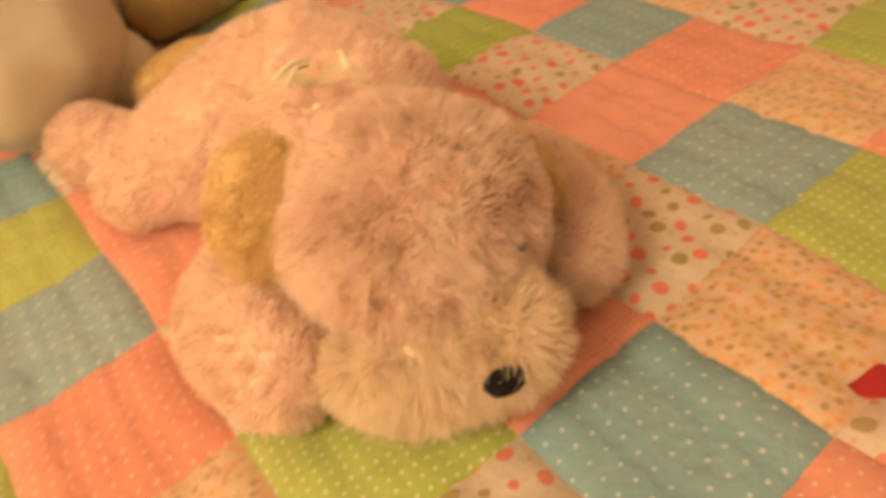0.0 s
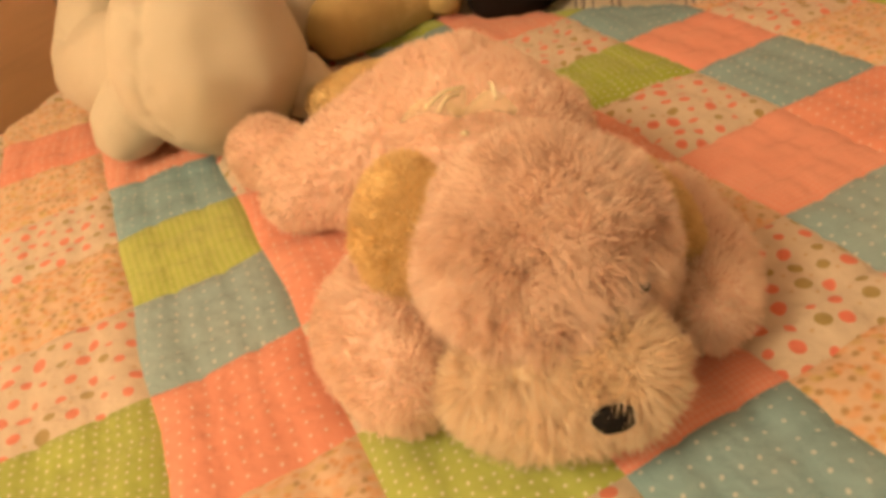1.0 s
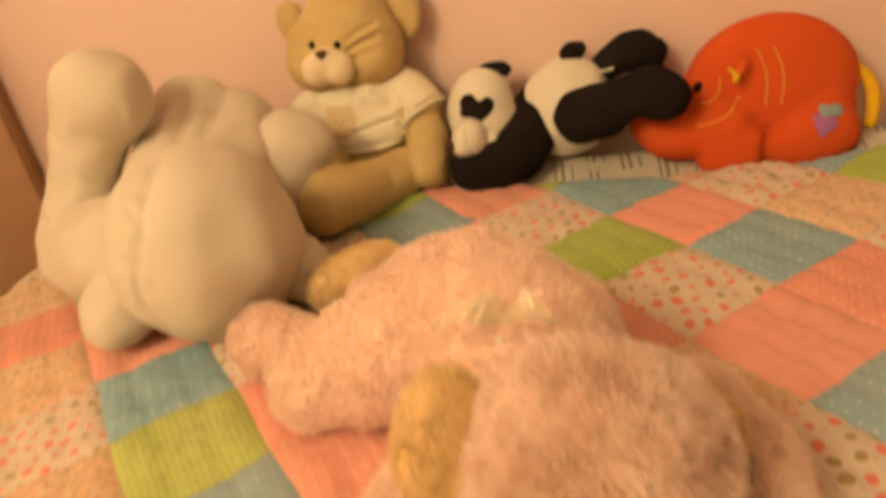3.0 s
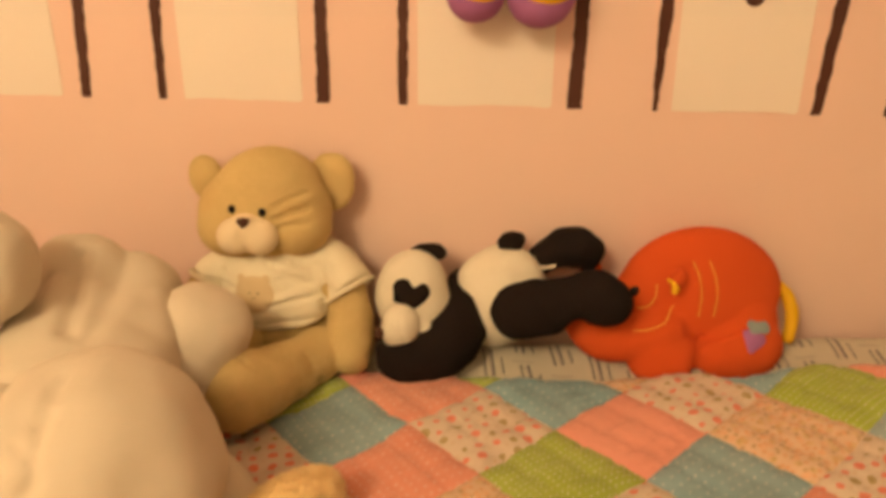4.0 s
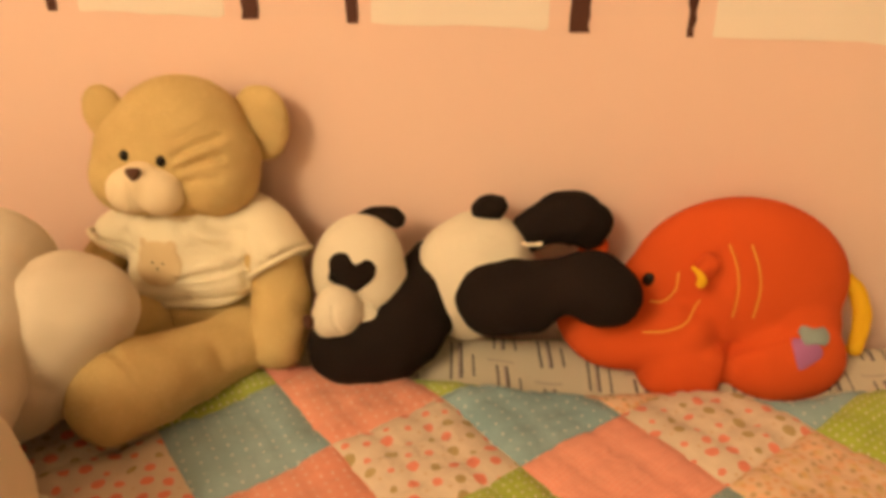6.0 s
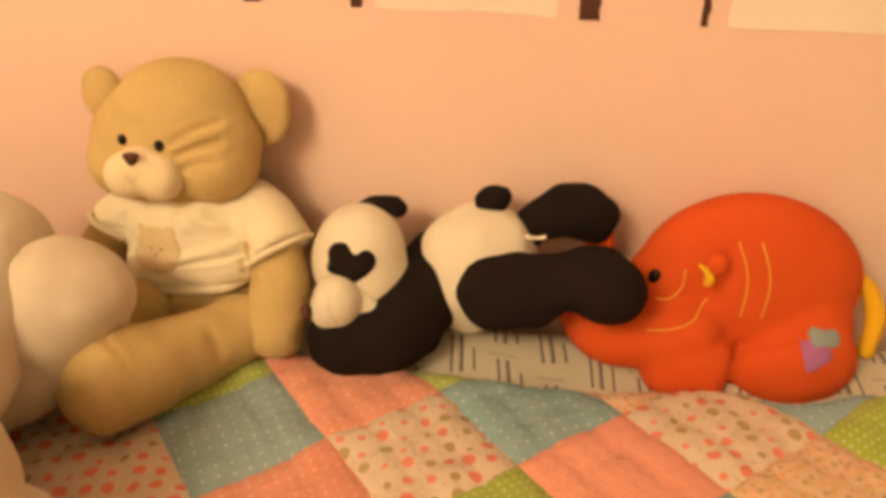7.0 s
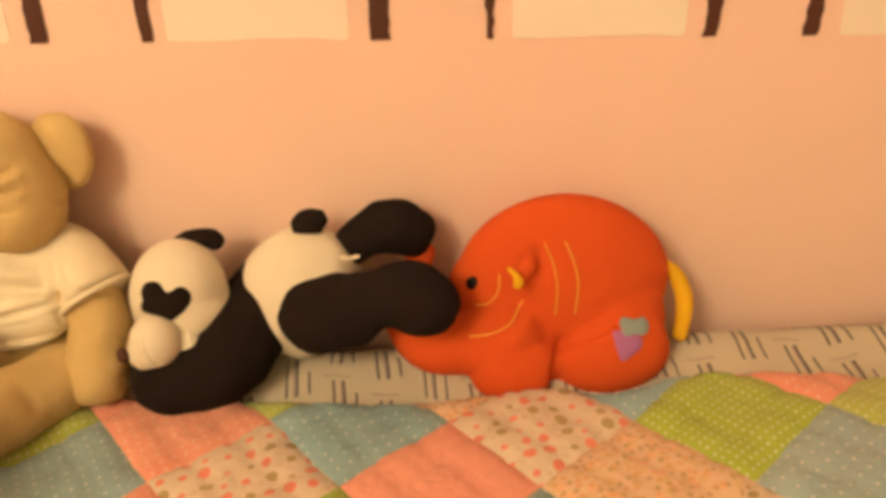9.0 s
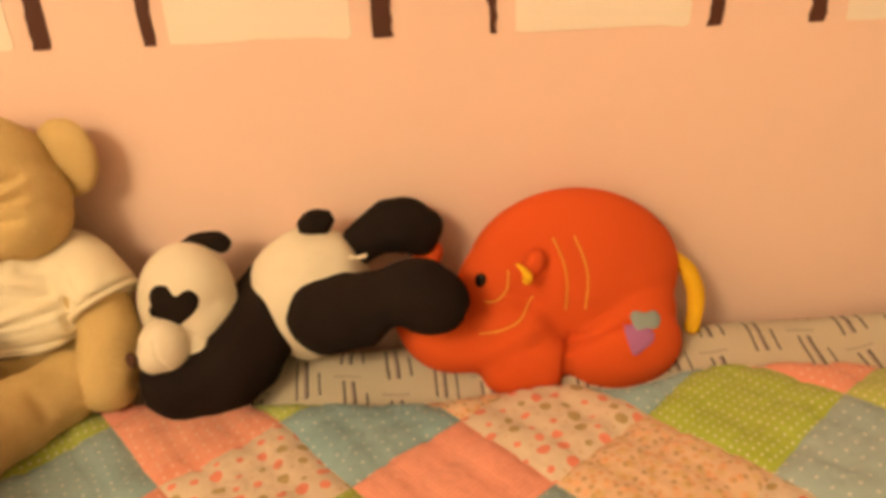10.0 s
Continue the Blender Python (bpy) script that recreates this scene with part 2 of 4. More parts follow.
FURW = hair("white_pile", (0.64, 0.56, 0.43), (0.74, 0.66, 0.53))
FURB = hair("tan_pile", (0.66, 0.50, 0.22), (0.82, 0.67, 0.36))
FURK = hair("panda_pile", (0.80, 0.73, 0.60), (0.92, 0.86, 0.74))
FURN = hair("black_pile", (0.009, 0.0065, 0.0055), (0.019, 0.013, 0.011))
for m in (BLACK, FURN):
    m.node_tree.nodes["Principled BSDF"].inputs["Specular IOR Level"].default_value = 0.12
FURT = hair("gold_fur", (0.90, 0.71, 0.40), (0.96, 0.82, 0.53))

# ---- building helpers ----
BASE = {}


def thing(name, base, label, category, group=""):
    e = new(name)
    e.location = base
    e.empty_display_size = 0.03
    BASE[e.name] = Vector(base)
    return tagged(e, label, category, group)


def part(name, bm, material, parent, label="", smooth=True):
    """Links a mesh, given in the room's metres, as one part under a thing or a part."""
    me = bpy.data.meshes.new(name)
    base = BASE[parent.name]
    bmesh.ops.translate(bm, vec=-base, verts=bm.verts)
    for f in bm.faces:
        f.smooth = smooth
    bm.to_mesh(me)
    bm.free()
    me.materials.append(material)
    ob = new(name, me)
    ob.parent = parent
    BASE[ob.name] = base
    return tagged(ob, label)


def wobble(bm, amount, size, seed=0.0):
    for v in bm.verts:
        p = v.co / size + Vector((seed, seed * 1.7, 0))
        v.co += noise.noise_vector(p) * amount


def blob(c, r, rot=(0, 0, 0), seg=36, amount=0.0, size=0.05, power=1.0):
    """A stuffed form: a sphere stretched to r, squarer with power under 1, and made uneven."""
    bm = bmesh.new()
    bmesh.ops.create_uvsphere(bm, u_segments=seg, v_segments=seg * 2 // 3, radius=1)
    if power != 1.0:
        for v in bm.verts:
            v.co = Vector([math.copysign(abs(k) ** power, k) for k in v.co])
    m = pose(*c, *rot) @ Matrix.Diagonal((*r, 1))
    bmesh.ops.transform(bm, matrix=m, verts=bm.verts)
    if amount:
        wobble(bm, amount, size, c[0] * 31)
    return bm


def spline(pts, n):
    """Catmull-Rom through rows of numbers."""
    p = np.array(pts, float)
    p = np.vstack([2 * p[0] - p[1], p, 2 * p[-1] - p[-2]])
    out = []
    for i in range(1, len(p) - 2):
        for t in np.linspace(0, 1, n, endpoint=False):
            a, b, c, d = p[i - 1:i + 3]
            out.append(0.5 * (2 * b + (c - a) * t + (2 * a - 5 * b + 4 * c - d) * t * t + (3 * b - a - 3 * c + d) * t ** 3))
    out.append(p[-2])
    return np.array(out)


def limb(rows, seg=22, n=8, squash=1.0, amount=0.0, size=0.04, flat_end=False):
    """A stuffed tube through rows of (x, y, z, radius), with round ends."""
    path = spline(rows, n)
    rings = []
    d0 = Vector(path[0, :3] - path[1, :3]).normalized()
    d1 = Vector(path[-1, :3] - path[-2, :3]).normalized()
    for k in (1, 2, 3, 4, 5):
        a = math.pi / 2 * k / 6
        rings.append((Vector(path[0, :3]) + d0 * path[0, 3] * math.cos(a), path[0, 3] * math.sin(a)))
    rings += [(Vector(q[:3]), q[3]) for q in path]
    for k in (5, 4, 3, 2, 1):
        a = math.pi / 2 * k / 6
        rings.append((Vector(path[-1, :3]) + d1 * path[-1, 3] * math.cos(a) * (0.35 if flat_end else 1), path[-1, 3] * math.sin(a)))
    bm = bmesh.new()
    loops = []
    side = None
    for i, (c, r) in enumerate(rings):
        a, b = rings[max(i - 1, 0)][0], rings[min(i + 1, len(rings) - 1)][0]
        d = (b - a).normalized()
        side = (d.orthogonal() if side is None else side - d * side.dot(d)).normalized()
        up = d.cross(side)
        loops.append([bm.verts.new(c + (side * math.cos(t) + up * math.sin(t) * squash) * r) for t in np.linspace(0, 2 * math.pi, seg, endpoint=False)])
    for a, b in zip(loops, loops[1:]):
        for k in range(seg):
            bm.faces.new((a[k], a[(k + 1) % seg], b[(k + 1) % seg], b[k]))
    bm.faces.new(loops[0][::-1]), bm.faces.new(loops[-1])
    bmesh.ops.recalc_face_normals(bm, faces=bm.faces)
    if amount:
        wobble(bm, amount, size, rows[0][0] * 17)
    return bm


def tube(pts, r, seg=6):
    return limb([(*p, r) for p in pts], seg, 6)


def box(lo, hi, bevel=0.0, seg=2):
    bm = bmesh.new()
    bmesh.ops.create_cube(bm, size=1)
    for v in bm.verts:
        v.co = Vector([(a + b) / 2 + k * (b - a) for a, b, k in zip(lo, hi, v.co)])
    if bevel:
        bmesh.ops.bevel(bm, geom=bm.edges, offset=bevel, segments=seg, profile=0.5, affect="EDGES")
    return bm


def sewn(forms, voxel=0.003, soften=8):
    """Several stuffed forms joined into one skin, soft where they meet."""
    me, joined = bpy.data.meshes.new("forms"), bmesh.new()
    for f in forms:
        f.to_mesh(me)
        f.free()
        joined.from_mesh(me)
    joined.to_mesh(me)
    joined.free()
    ob = new("forms", me)
    skin = ob.modifiers.new("sewn", "REMESH")
    skin.mode, skin.voxel_size = "VOXEL", voxel
    soft = ob.modifiers.new("soft", "SMOOTH")
    soft.factor, soft.iterations = 0.5, soften
    out = bmesh.new()
    out.from_object(ob, bpy.context.evaluated_depsgraph_get())
    bpy.data.objects.remove(ob)
    bpy.data.meshes.remove(me)
    return out


def crease(bm, pts, depth, width):
    """Presses a fold into a skin along a line; a negative depth raises a ridge. A line of (x, z) lies on the side that faces the room."""
    flat = len(pts[0]) == 2
    path = spline([(x, 0, z) for x, z in pts] if flat else pts, 12)
    bm.normal_update()
    for v in bm.verts:
        if flat and v.normal.y > 0.1:
            continue
        p = np.array(v.co)
        if flat:
            p[1] = 0
        w = np.min(np.sum((path - p) ** 2, axis=1)) / width ** 2
        if w < 7:
            v.co -= v.normal * depth * math.exp(-w)


def front(bm):
    """How far in front of the wall a skin's face lies, as a function of (x, z)."""
    tree = BVHTree.FromBMesh(bm)

    def at(x, z):
        hit = tree.ray_cast(Vector((x, -1, z)), Vector((0, 1, 0)))[0]
        return hit.y if hit else tree.find_nearest(Vector((x, 0.7, z)))[0].y
    return at


def applique(face, outline, depth):
    """A padded cloth cut-out sewn on a skin: a closed line of (x, z), domed outwards."""
    ring = spline([(x, z, 0) for x, z in list(outline) + list(outline[:1])], 4)[:-1]
    cx, cz = ring[:, 0].mean(), ring[:, 1].mean()
    bm = bmesh.new()
    loops = []
    for k, lift in ((1.0, -0.001), (1.0, 0.0004), (0.93, 0.7), (0.75, 0.95), (0.5, 1.0), (0.22, 1.0)):
        up = lift if lift < 0.01 else depth * lift
        loops.append([bm.verts.new((cx + (x - cx) * k, face(cx + (x - cx) * k, cz + (z - cz) * k) - up, cz + (z - cz) * k)) for x, z, _ in ring])
    for a, b in zip(loops, loops[1:]):
        for i in range(len(a)):
            bm.faces.new((a[i], a[(i + 1) % len(a)], b[(i + 1) % len(a)], b[i]))
    bm.faces.new(loops[-1])
    bmesh.ops.recalc_face_normals(bm, faces=bm.faces)
    return bm


def setting(name, bm, material, label, smooth=False):
    me = bpy.data.meshes.new(name)
    for f in bm.faces:
        f.smooth = smooth
    bm.to_mesh(me)
    bm.free()
    me.materials.append(material)
    ob = new(name, me)
    BASE[ob.name] = Vector((0, 0, 0))
    return tagged(ob, label, kind="structure")


def fur(parent, count, length, width, material, seed, droop=0.25, tuft=0.6, name="fur", stand=0.8):
    """Thousands of tapering strands on a part's surface, leaning together in tufts."""
    rng = np.random.default_rng(seed)
    me = parent.data
    me.calc_loop_triangles()
    co = np.array([v.co for v in me.vertices])
    tri = np.array([t.vertices for t in me.loop_triangles])
    a, b, c = co[tri[:, 0]], co[tri[:, 1]], co[tri[:, 2]]
    cr = np.cross(b - a, c - a)
    area = np.linalg.norm(cr, axis=1)
    pick = rng.choice(len(tri), count, p=area / area.sum())
    r1, r2 = np.sqrt(rng.random(count))[:, None], rng.random(count)[:, None]
    p = (1 - r1) * a[pick] + r1 * (1 - r2) * b[pick] + r1 * r2 * c[pick]
    nrm = cr[pick] / area[pick][:, None]
    lean = np.array([noise.noise_vector(Vector(q) / 0.012 + Vector((seed, 0, 0))) for q in p]) * tuft
    lean += np.array([noise.noise_vector(Vector(q) / 0.045 + Vector((0, seed, 0))) for q in p]) * tuft
    d = nrm * stand + lean + rng.normal(0, 0.2, (count, 3)) + np.array([0, 0, -droop])
    d /= np.linalg.norm(d, axis=1)[:, None]
    L = length * (0.55 + 0.6 * rng.random(count))[:, None]
    # each strand turns its flat side outwards
    s = np.cross(d, nrm + rng.normal(0, 0.12, (count, 3)))
    s *= width / 2 / np.linalg.norm(s, axis=1)[:, None]
    bend = np.array([0, 0, -droop * 0.9]) + lean * 0.5
    p = p - nrm * 0.002
    m1 = p + d * L * 0.55
    tip = p + d * L * 0.9 + bend * L * 0.45
    verts = np.stack([p - s, p + s, m1 + s * 0.75, m1 - s * 0.75, tip], 1).reshape(-1, 3)
    k = np.arange(count)[:, None] * 5
    quads, tris = k + np.array([0, 1, 2, 3]), k + np.array([3, 2, 4])
    me2 = bpy.data.meshes.new(name)
    me2.vertices.add(len(verts))
    me2.vertices.foreach_set("co", verts.ravel())
    loops = np.concatenate([quads, tris], 1).ravel()
    me2.loops.add(len(loops))
    me2.loops.foreach_set("vertex_index", loops)
    starts = (np.arange(count)[:, None] * 7 + np.array([0, 4])).ravel()
    me2.polygons.add(len(starts))
    me2.polygons.foreach_set("loop_start", starts)
    me2.update(calc_edges=True)
    me2.materials.append(material)
    ob = new(name, me2)
    ob.parent = parent
    return tagged(ob, kind="stuff")


# ---- room ----
WALL_Y = 0.83
# Only the north wall is seen; pale floor, ceiling and walls are added for bounce.
setting("floor", box((-1.5, -2.0, -0.1), (2.7, 0.95, 0)), FLOORW, "unseen beige floor, pale to bounce lamp light")
north = setting("wall_north", box((-1.5, WALL_Y, 0), (2.7, 0.95, 2.4)), PINK, "pink painted bedroom wall with cream and brown pattern")
setting("wall_south", box((-1.5, -2.12, 0), (2.7, -2.0, 2.4)), CEIL, "unseen white wall that bounces lamp light")
setting("wall_west", box((-1.62, -2.12, 0), (-1.5, 0.95, 2.4)), PINK, "pink painted bedroom wall")
setting("wall_east", box((2.7, -2.12, 0), (2.82, 0.95, 2.4)), CEIL, "unseen white wall that bounces lamp light")
setting("ceiling", box((-1.62, -2.12, 2.4), (2.82, 0.95, 2.5)), CEIL, "unseen white ceiling that bounces lamp light")


def painted(name, outline, material, lift, label=""):
    """A coat of paint on the north wall: an outline of (x, z), a hair proud of the plaster."""
    bm = bmesh.new()
    front = [bm.verts.new((x, WALL_Y - lift, z)) for x, z in outline]
    back = [bm.verts.new((x, WALL_Y + 0.001, z)) for x, z in outline]
    bm.faces.new(front), bm.faces.new(back[::-1])
    n = len(front)
    for i in range(n):
        bm.faces.new((front[i], back[i], back[(i + 1) % n], front[(i + 1) % n]))
    bmesh.ops.recalc_face_normals(bm, faces=bm.faces)
    return part(name, bm, material, north, label, smooth=False)


rng = random.Random(4)
foot = lambda x: 0.8345 - 0.05 * x
for x0, x1 in ((-0.505, -0.338), (-0.178, -0.021), (0.131, 0.304), (0.458, 0.622), (0.765, 0.93)):
    pts = [(x0 + rng.uniform(-0.002, 0.002), foot(x0) + 0.0), (x0 + 0.006, foot(x0) - 0.001)]
    pts += [(x0 + (x1 - x0) * k / 6, foot(x0 + (x1 - x0) * k / 6) + rng.uniform(-0.0015, 0.0015)) for k in range(1, 6)]
    pts += [(x1 - 0.005, foot(x1) - 0.001), (x1, foot(x1) + 0.002), (x1 + 0.012, 1.16), (x0 + 0.012, 1.16)]
    painted("cream_panel", pts, PANEL, 0.001)
for x, w0, w1, lean in ((-0.633, 0.006, 0.007, 0.1), (-0.528, 0.006, 0.006, 0.1), (-0.307, 0.006, 0.007, 0.1), (-0.206, 0.0045, 0.0065, 0.07), (0.006, 0.0085, 0.0075, 0.05),
                        (0.110, 0.0055, 0.006, 0.05), (0.333, 0.0095, 0.0085, 0.06), (0.437, 0.003, 0.0075, 0.06), (0.645, 0.0065, 0.0075, 0.09), (0.739, 0.007, 0.0065, 0.08), (0.96, 0.006, 0.006, 0.08)):
    z0 = foot(x) - 0.001
    left, right = [], []
    for k in range(45):
        f = k / 44
        w = w0 + (w1 - w0) * min(1, f * 3)
        cx = x + lean * f * 0.34
        left.append((cx - w + rng.uniform(-0.0012, 0.0012), z0 + f * 0.34))
        right.append((cx + w + rng.uniform(-0.0012, 0.0012), z0 + f * 0.34))
    painted("brown_stripe", left + right[::-1], BROWN, 0.002)
painted("brown_spot", [(0.551 + 0.0125 * math.cos(a), 0.95 + 0.0125 * math.sin(a)) for a in np.linspace(0, 2 * math.pi, 20, endpoint=False)], BROWN, 0.002)

# ---- bed ----
BED_L, BED_F, BED_R = -0.545, -0.75, 1.38
head_b = thing("headboard", (-0.735, 0.3, 0), "brown wooden headboard with a dark edge beside the wall", "headboard")
part("panel", box((-0.75, -0.12, 0.0), (-0.725, 0.80, 0.93), 0.004), BOARD, head_b, smooth=False)
part("edge_strip", box((-0.752, 0.80, 0.0), (-0.72, 0.822, 0.94), 0.003), EDGE, head_b, "dark brown edge strip", smooth=False)
part("top_rail", box((-0.755, -0.13, 0.93), (-0.718, 0.80, 0.955), 0.006), BOARD, head_b, smooth=False)
bed = thing("bed", (0.4, 0.05, 0), "low wooden bed base pushed against the pink wall", "bed")
part("bed_frame", box((-0.715, -0.70, 0.10), (1.34, 0.825, 0.24), 0.01), BOARD, bed, smooth=False)
for lx, ly in ((-0.66, -0.64), (-0.66, 0.77), (1.28, -0.64), (1.28, 0.77)):
    part("leg", box((lx - 0.03, ly - 0.03, 0), (lx + 0.03, ly + 0.03, 0.10), 0.004), BOARD, bed, smooth=False)
matt = thing("mattress", (0.4, 0.05, 0.24), "pale mattress on the wooden bed base", "mattress")
part("mattress_core", box((-0.52, -0.69, 0.24), (1.33, 0.80, 0.42), 0.035, 4), MATT, matt)


def sheet_height(x, y):
    z = 0.473 + 0.36 * (y - 0.69) + 0.004 * math.sin(x * 9 + 1) + 0.006 * noise.noise((x * 14, y * 14, 3.0))
    z += 0.004 * math.exp(-((y - 0.745) / 0.03) ** 2) * (1 + math.sin(x * 15))
    if y > 0.765:
        z -= 34 * (y - 0.765) ** 2
    return z


bm = bmesh.new()
grid = [[bm.verts.new((x, y, sheet_height(x, y))) for y in np.linspace(0.60, 0.822, 22)] for x in np.linspace(-0.52, 1.33, 120)]
for a, b in zip(grid, grid[1:]):
    for k in range(21):
        bm.faces.new((a[k], b[k], b[k + 1], a[k + 1]))
bmesh.ops.solidify(bm, geom=bm.faces[:], thickness=0.003)
bmesh.ops.recalc_face_normals(bm, faces=bm.faces)
sheet = thing("bed_sheet", (0.4, 0.7, 0.42), "cream bed sheet printed with dark line motifs", "bed sheet")
part("sheet_cloth", bm, SHEET, sheet)

# ---- quilt ----
S = 0.12
CA, SA = 0.748, 0.664
PRINT = {}
for v, u0, row in ((5, -1, "F L P C T L P"), (4, -1, "C P C P L G T"), (3, -1, "F C F P T C L T"), (2, -1, "P T P F C P T F P"), (1, -1, "F Q C L F L G P T C"),
                   (0, -1, "P T C C C P T F L C"), (-1, -1, "L C P T F G C P T L"), (-2, -1, "C F L G P T F L C P"), (-3, -1, "T L P T F L C T P G"), (-4, -1, "P T F C P G T L F C")):
    for k, ch in enumerate(row.split()):
        PRINT[u0 + k, v] = {"F": "floral", "L": "lime", "P": "polka", "C": "coral", "T": "teal", "G": "gingham", "Q": "limecheck"}[ch]
ORDER = ["coral", "floral", "teal", "polka", "lime", "gingham"]


def quilt_point(u, v, puff):
    """Where the cloth's point (u, v), counted in patches, lies on the bed."""
    u, v = u + 0.035 * noise.noise((u * 1.3, v * 1.3, 2.0)), v + 0.035 * noise.noise((u * 1.3, v * 1.3, 9.0))
    x, y = (u * CA - v * SA) * S, (u * SA + v * CA) * S
    z = 0.5 + puff
    z += 0.006 * noise.noise((x * 7, y * 7, 0.5)) + 0.0035 * noise.noise((x * 26, y * 26, 7.5))
    z += 0.022 * math.exp(-((x - 0.74) / 0.13) ** 2 - ((y - 0.60) / 0.11) ** 2)
    back = 0.69 + 0.012 * math.sin(x * 13 + 0.6)
    back -= 0.022 * math.exp(-((x - 0.545) / 0.05) ** 2)
    if y > back:
        t = y - back
        z -= 0.055 * min(1.0, t / 0.06) ** 1.5
        y = back + t * 0.75
    for over, sign in ((BED_L - x, -1), (x - BED_R, 1)):
        if over > -0.03:
            o, r = over + 0.03, 0.05
            a = min(o / r, math.pi / 2)
            down = r * (1 - math.cos(a)) + max(0, o - r * math.pi / 2)
            edge = BED_L + 0.03 if sign < 0 else BED_R - 0.03
            x, z = edge + sign * r * math.sin(a), z - down
    if BED_F - y > 0:
        o = BED_F - y
        z -= o
        y = BED_F - 0.02 * min(1, o / 0.02)
    return x, y, z


def quilt_puff(a, b):
    seam = lambda t: min(t, 1 - t)
    edge = min(seam(a), seam(b))
    p = 0.0055 * (1 - math.exp(-edge / 0.06)) - 0.003
    for k in (5 / 16, 11 / 16):
        p -= 0.0026 * math.exp(-((a - k) / 0.03) ** 2)
        p -= 0.0028 * math.exp(-((b - k) / 0.03) ** 2)
    return p


quilt = thing("quilt", (0.4, 0.0, 0.5), "patchwork quilt of coral, teal, lime and printed cotton squares", "quilt")
N = 16
for u in range(-9, 14):
    for v in range(-14, 12):
        cx, cy = ((u + 0.5) * CA - (v + 0.5) * SA) * S, ((u + 0.5) * SA + (v + 0.5) * CA) * S
        if not (-0.68 < cx < 1.45 and -0.84 < cy < 0.84):
            continue
        bm = bmesh.new()
        uvl = bm.loops.layers.uv.new("UVMap")
        vs, flat = [], {}
        for i in range(N + 1):
            for j in range(N + 1):
                a, b = i / N, j / N
                vert = bm.verts.new(quilt_point(u + a, v + b, quilt_puff(a, b)))
                flat[vert] = ((u + a) * S, (v + b) * S)
                vs.append(vert)
        for i in range(N):
            for j in range(N):
                k = i * (N + 1) + j
                f = bm.faces.new((vs[k], vs[k + N + 1], vs[k + N + 2], vs[k + 1]))
                for lp in f.loops:
                    lp[uvl].uv = flat[lp.vert]
        kind = PRINT.get((u, v)) or ORDER[(u * 3 + v * 5 + (u * v) % 3) % 6]
        part("patch", bm, CLOTH[kind], quilt)

# ---- plush puppy ----
pup = thing("plush_puppy", (0.22, 0.13, 0.5), "fluffy pink plush puppy lying flat on the quilt", "stuffed animal", "stuffed animals on the bed")
body = part("body", limb([(0.050, 0.212, 0.538, 0.040), (0.10, 0.228, 0.550, 0.057), (0.175, 0.243, 0.570, 0.076), (0.24, 0.190, 0.574, 0.070)], 34, 10, 0.9, 0.006, 0.035), SKINP, pup)
fur(body, 60000, 0.0105, 0.0010, FURP, 11, 0.1, 0.42, stand=0.65)
for rows, n in (([(0.045, 0.26, 0.53, 0.028), (-0.005, 0.275, 0.533, 0.031), (-0.034, 0.283, 0.535, 0.035)], 9000), ([(0.09, 0.30, 0.53, 0.036), (0.055, 0.355, 0.530, 0.028)], 5000)):
    leg = part("hind_leg", limb(rows, 24, 6, 0.9, 0.003, 0.03), SKINP, pup)
    fur(leg, n * 2, 0.0095, 0.0010, FURP, n, 0.1, 0.42, stand=0.65)
foot_pad = part("foot", limb([(0.000, 0.382, 0.532, 0.027), (0.024, 0.408, 0.536, 0.028), (0.044, 0.426, 0.535, 0.025)], 24, 6, 0.9, 0.002, 0.03), SKINT, pup, "golden tan hind foot")
fur(foot_pad, 11000, 0.008, 0.0010, FURT, 13, 0.15, 0.4, stand=0.75)
for rows, n in (([(0.195, 0.09, 0.545, 0.047), (0.184, 0.042, 0.541, 0.048), (0.203, 0.014, 0.536, 0.040)], 14000), ([(0.352, 0.175, 0.533, 0.035), (0.380, 0.125, 0.531, 0.031), (0.383, 0.090, 0.529, 0.029)], 10000)):
    leg = part("front_leg", limb(rows, 24, 6, 0.9, 0.003, 0.03), SKINP, pup)
    fur(leg, n * 2, 0.0115, 0.0010, FURP, n + 1, 0.15, 0.48, stand=0.7)
skin = sewn([blob((0.290, 0.068, 0.588), (0.073, 0.072, 0.066), (0, 0, 20), 44, 0.006, 0.03), blob((0.298, 0.026, 0.583), (0.055, 0.034, 0.030), (0, 0, 16), 30, 0.005, 0.025)], 0.005, 8)
head = part("head", skin, SKINP, pup)
fur(head, 84000, 0.0150, 0.0010, FURP, 17, 0.25, 0.54, stand=0.7)
skin = sewn([blob((0.300, 0.012, 0.541), (0.060, 0.043, 0.036), (0, 0, 18), 32, 0.004, 0.025), blob((0.340, 0.006, 0.553), (0.026, 0.028, 0.032), (0, 0, 10), 24)], 0.004, 8)
muz = part("muzzle", skin, SKINC, pup, "cream shaggy muzzle")
fur(muz, 42000, 0.0195, 0.0010, FURC, 19, 0.35, 0.6, stand=0.75)
part("nose", blob((0.3395, -0.0285, 0.5545), (0.0120, 0.0075, 0.0078), (25, 0, 25), 20, 0.0012, 0.006), FELT, pup, "black felt nose")
part("eye", blob((0.3515, 0.023, 0.599), (0.0036, 0.0036, 0.0036), seg=14), FELT, pup)
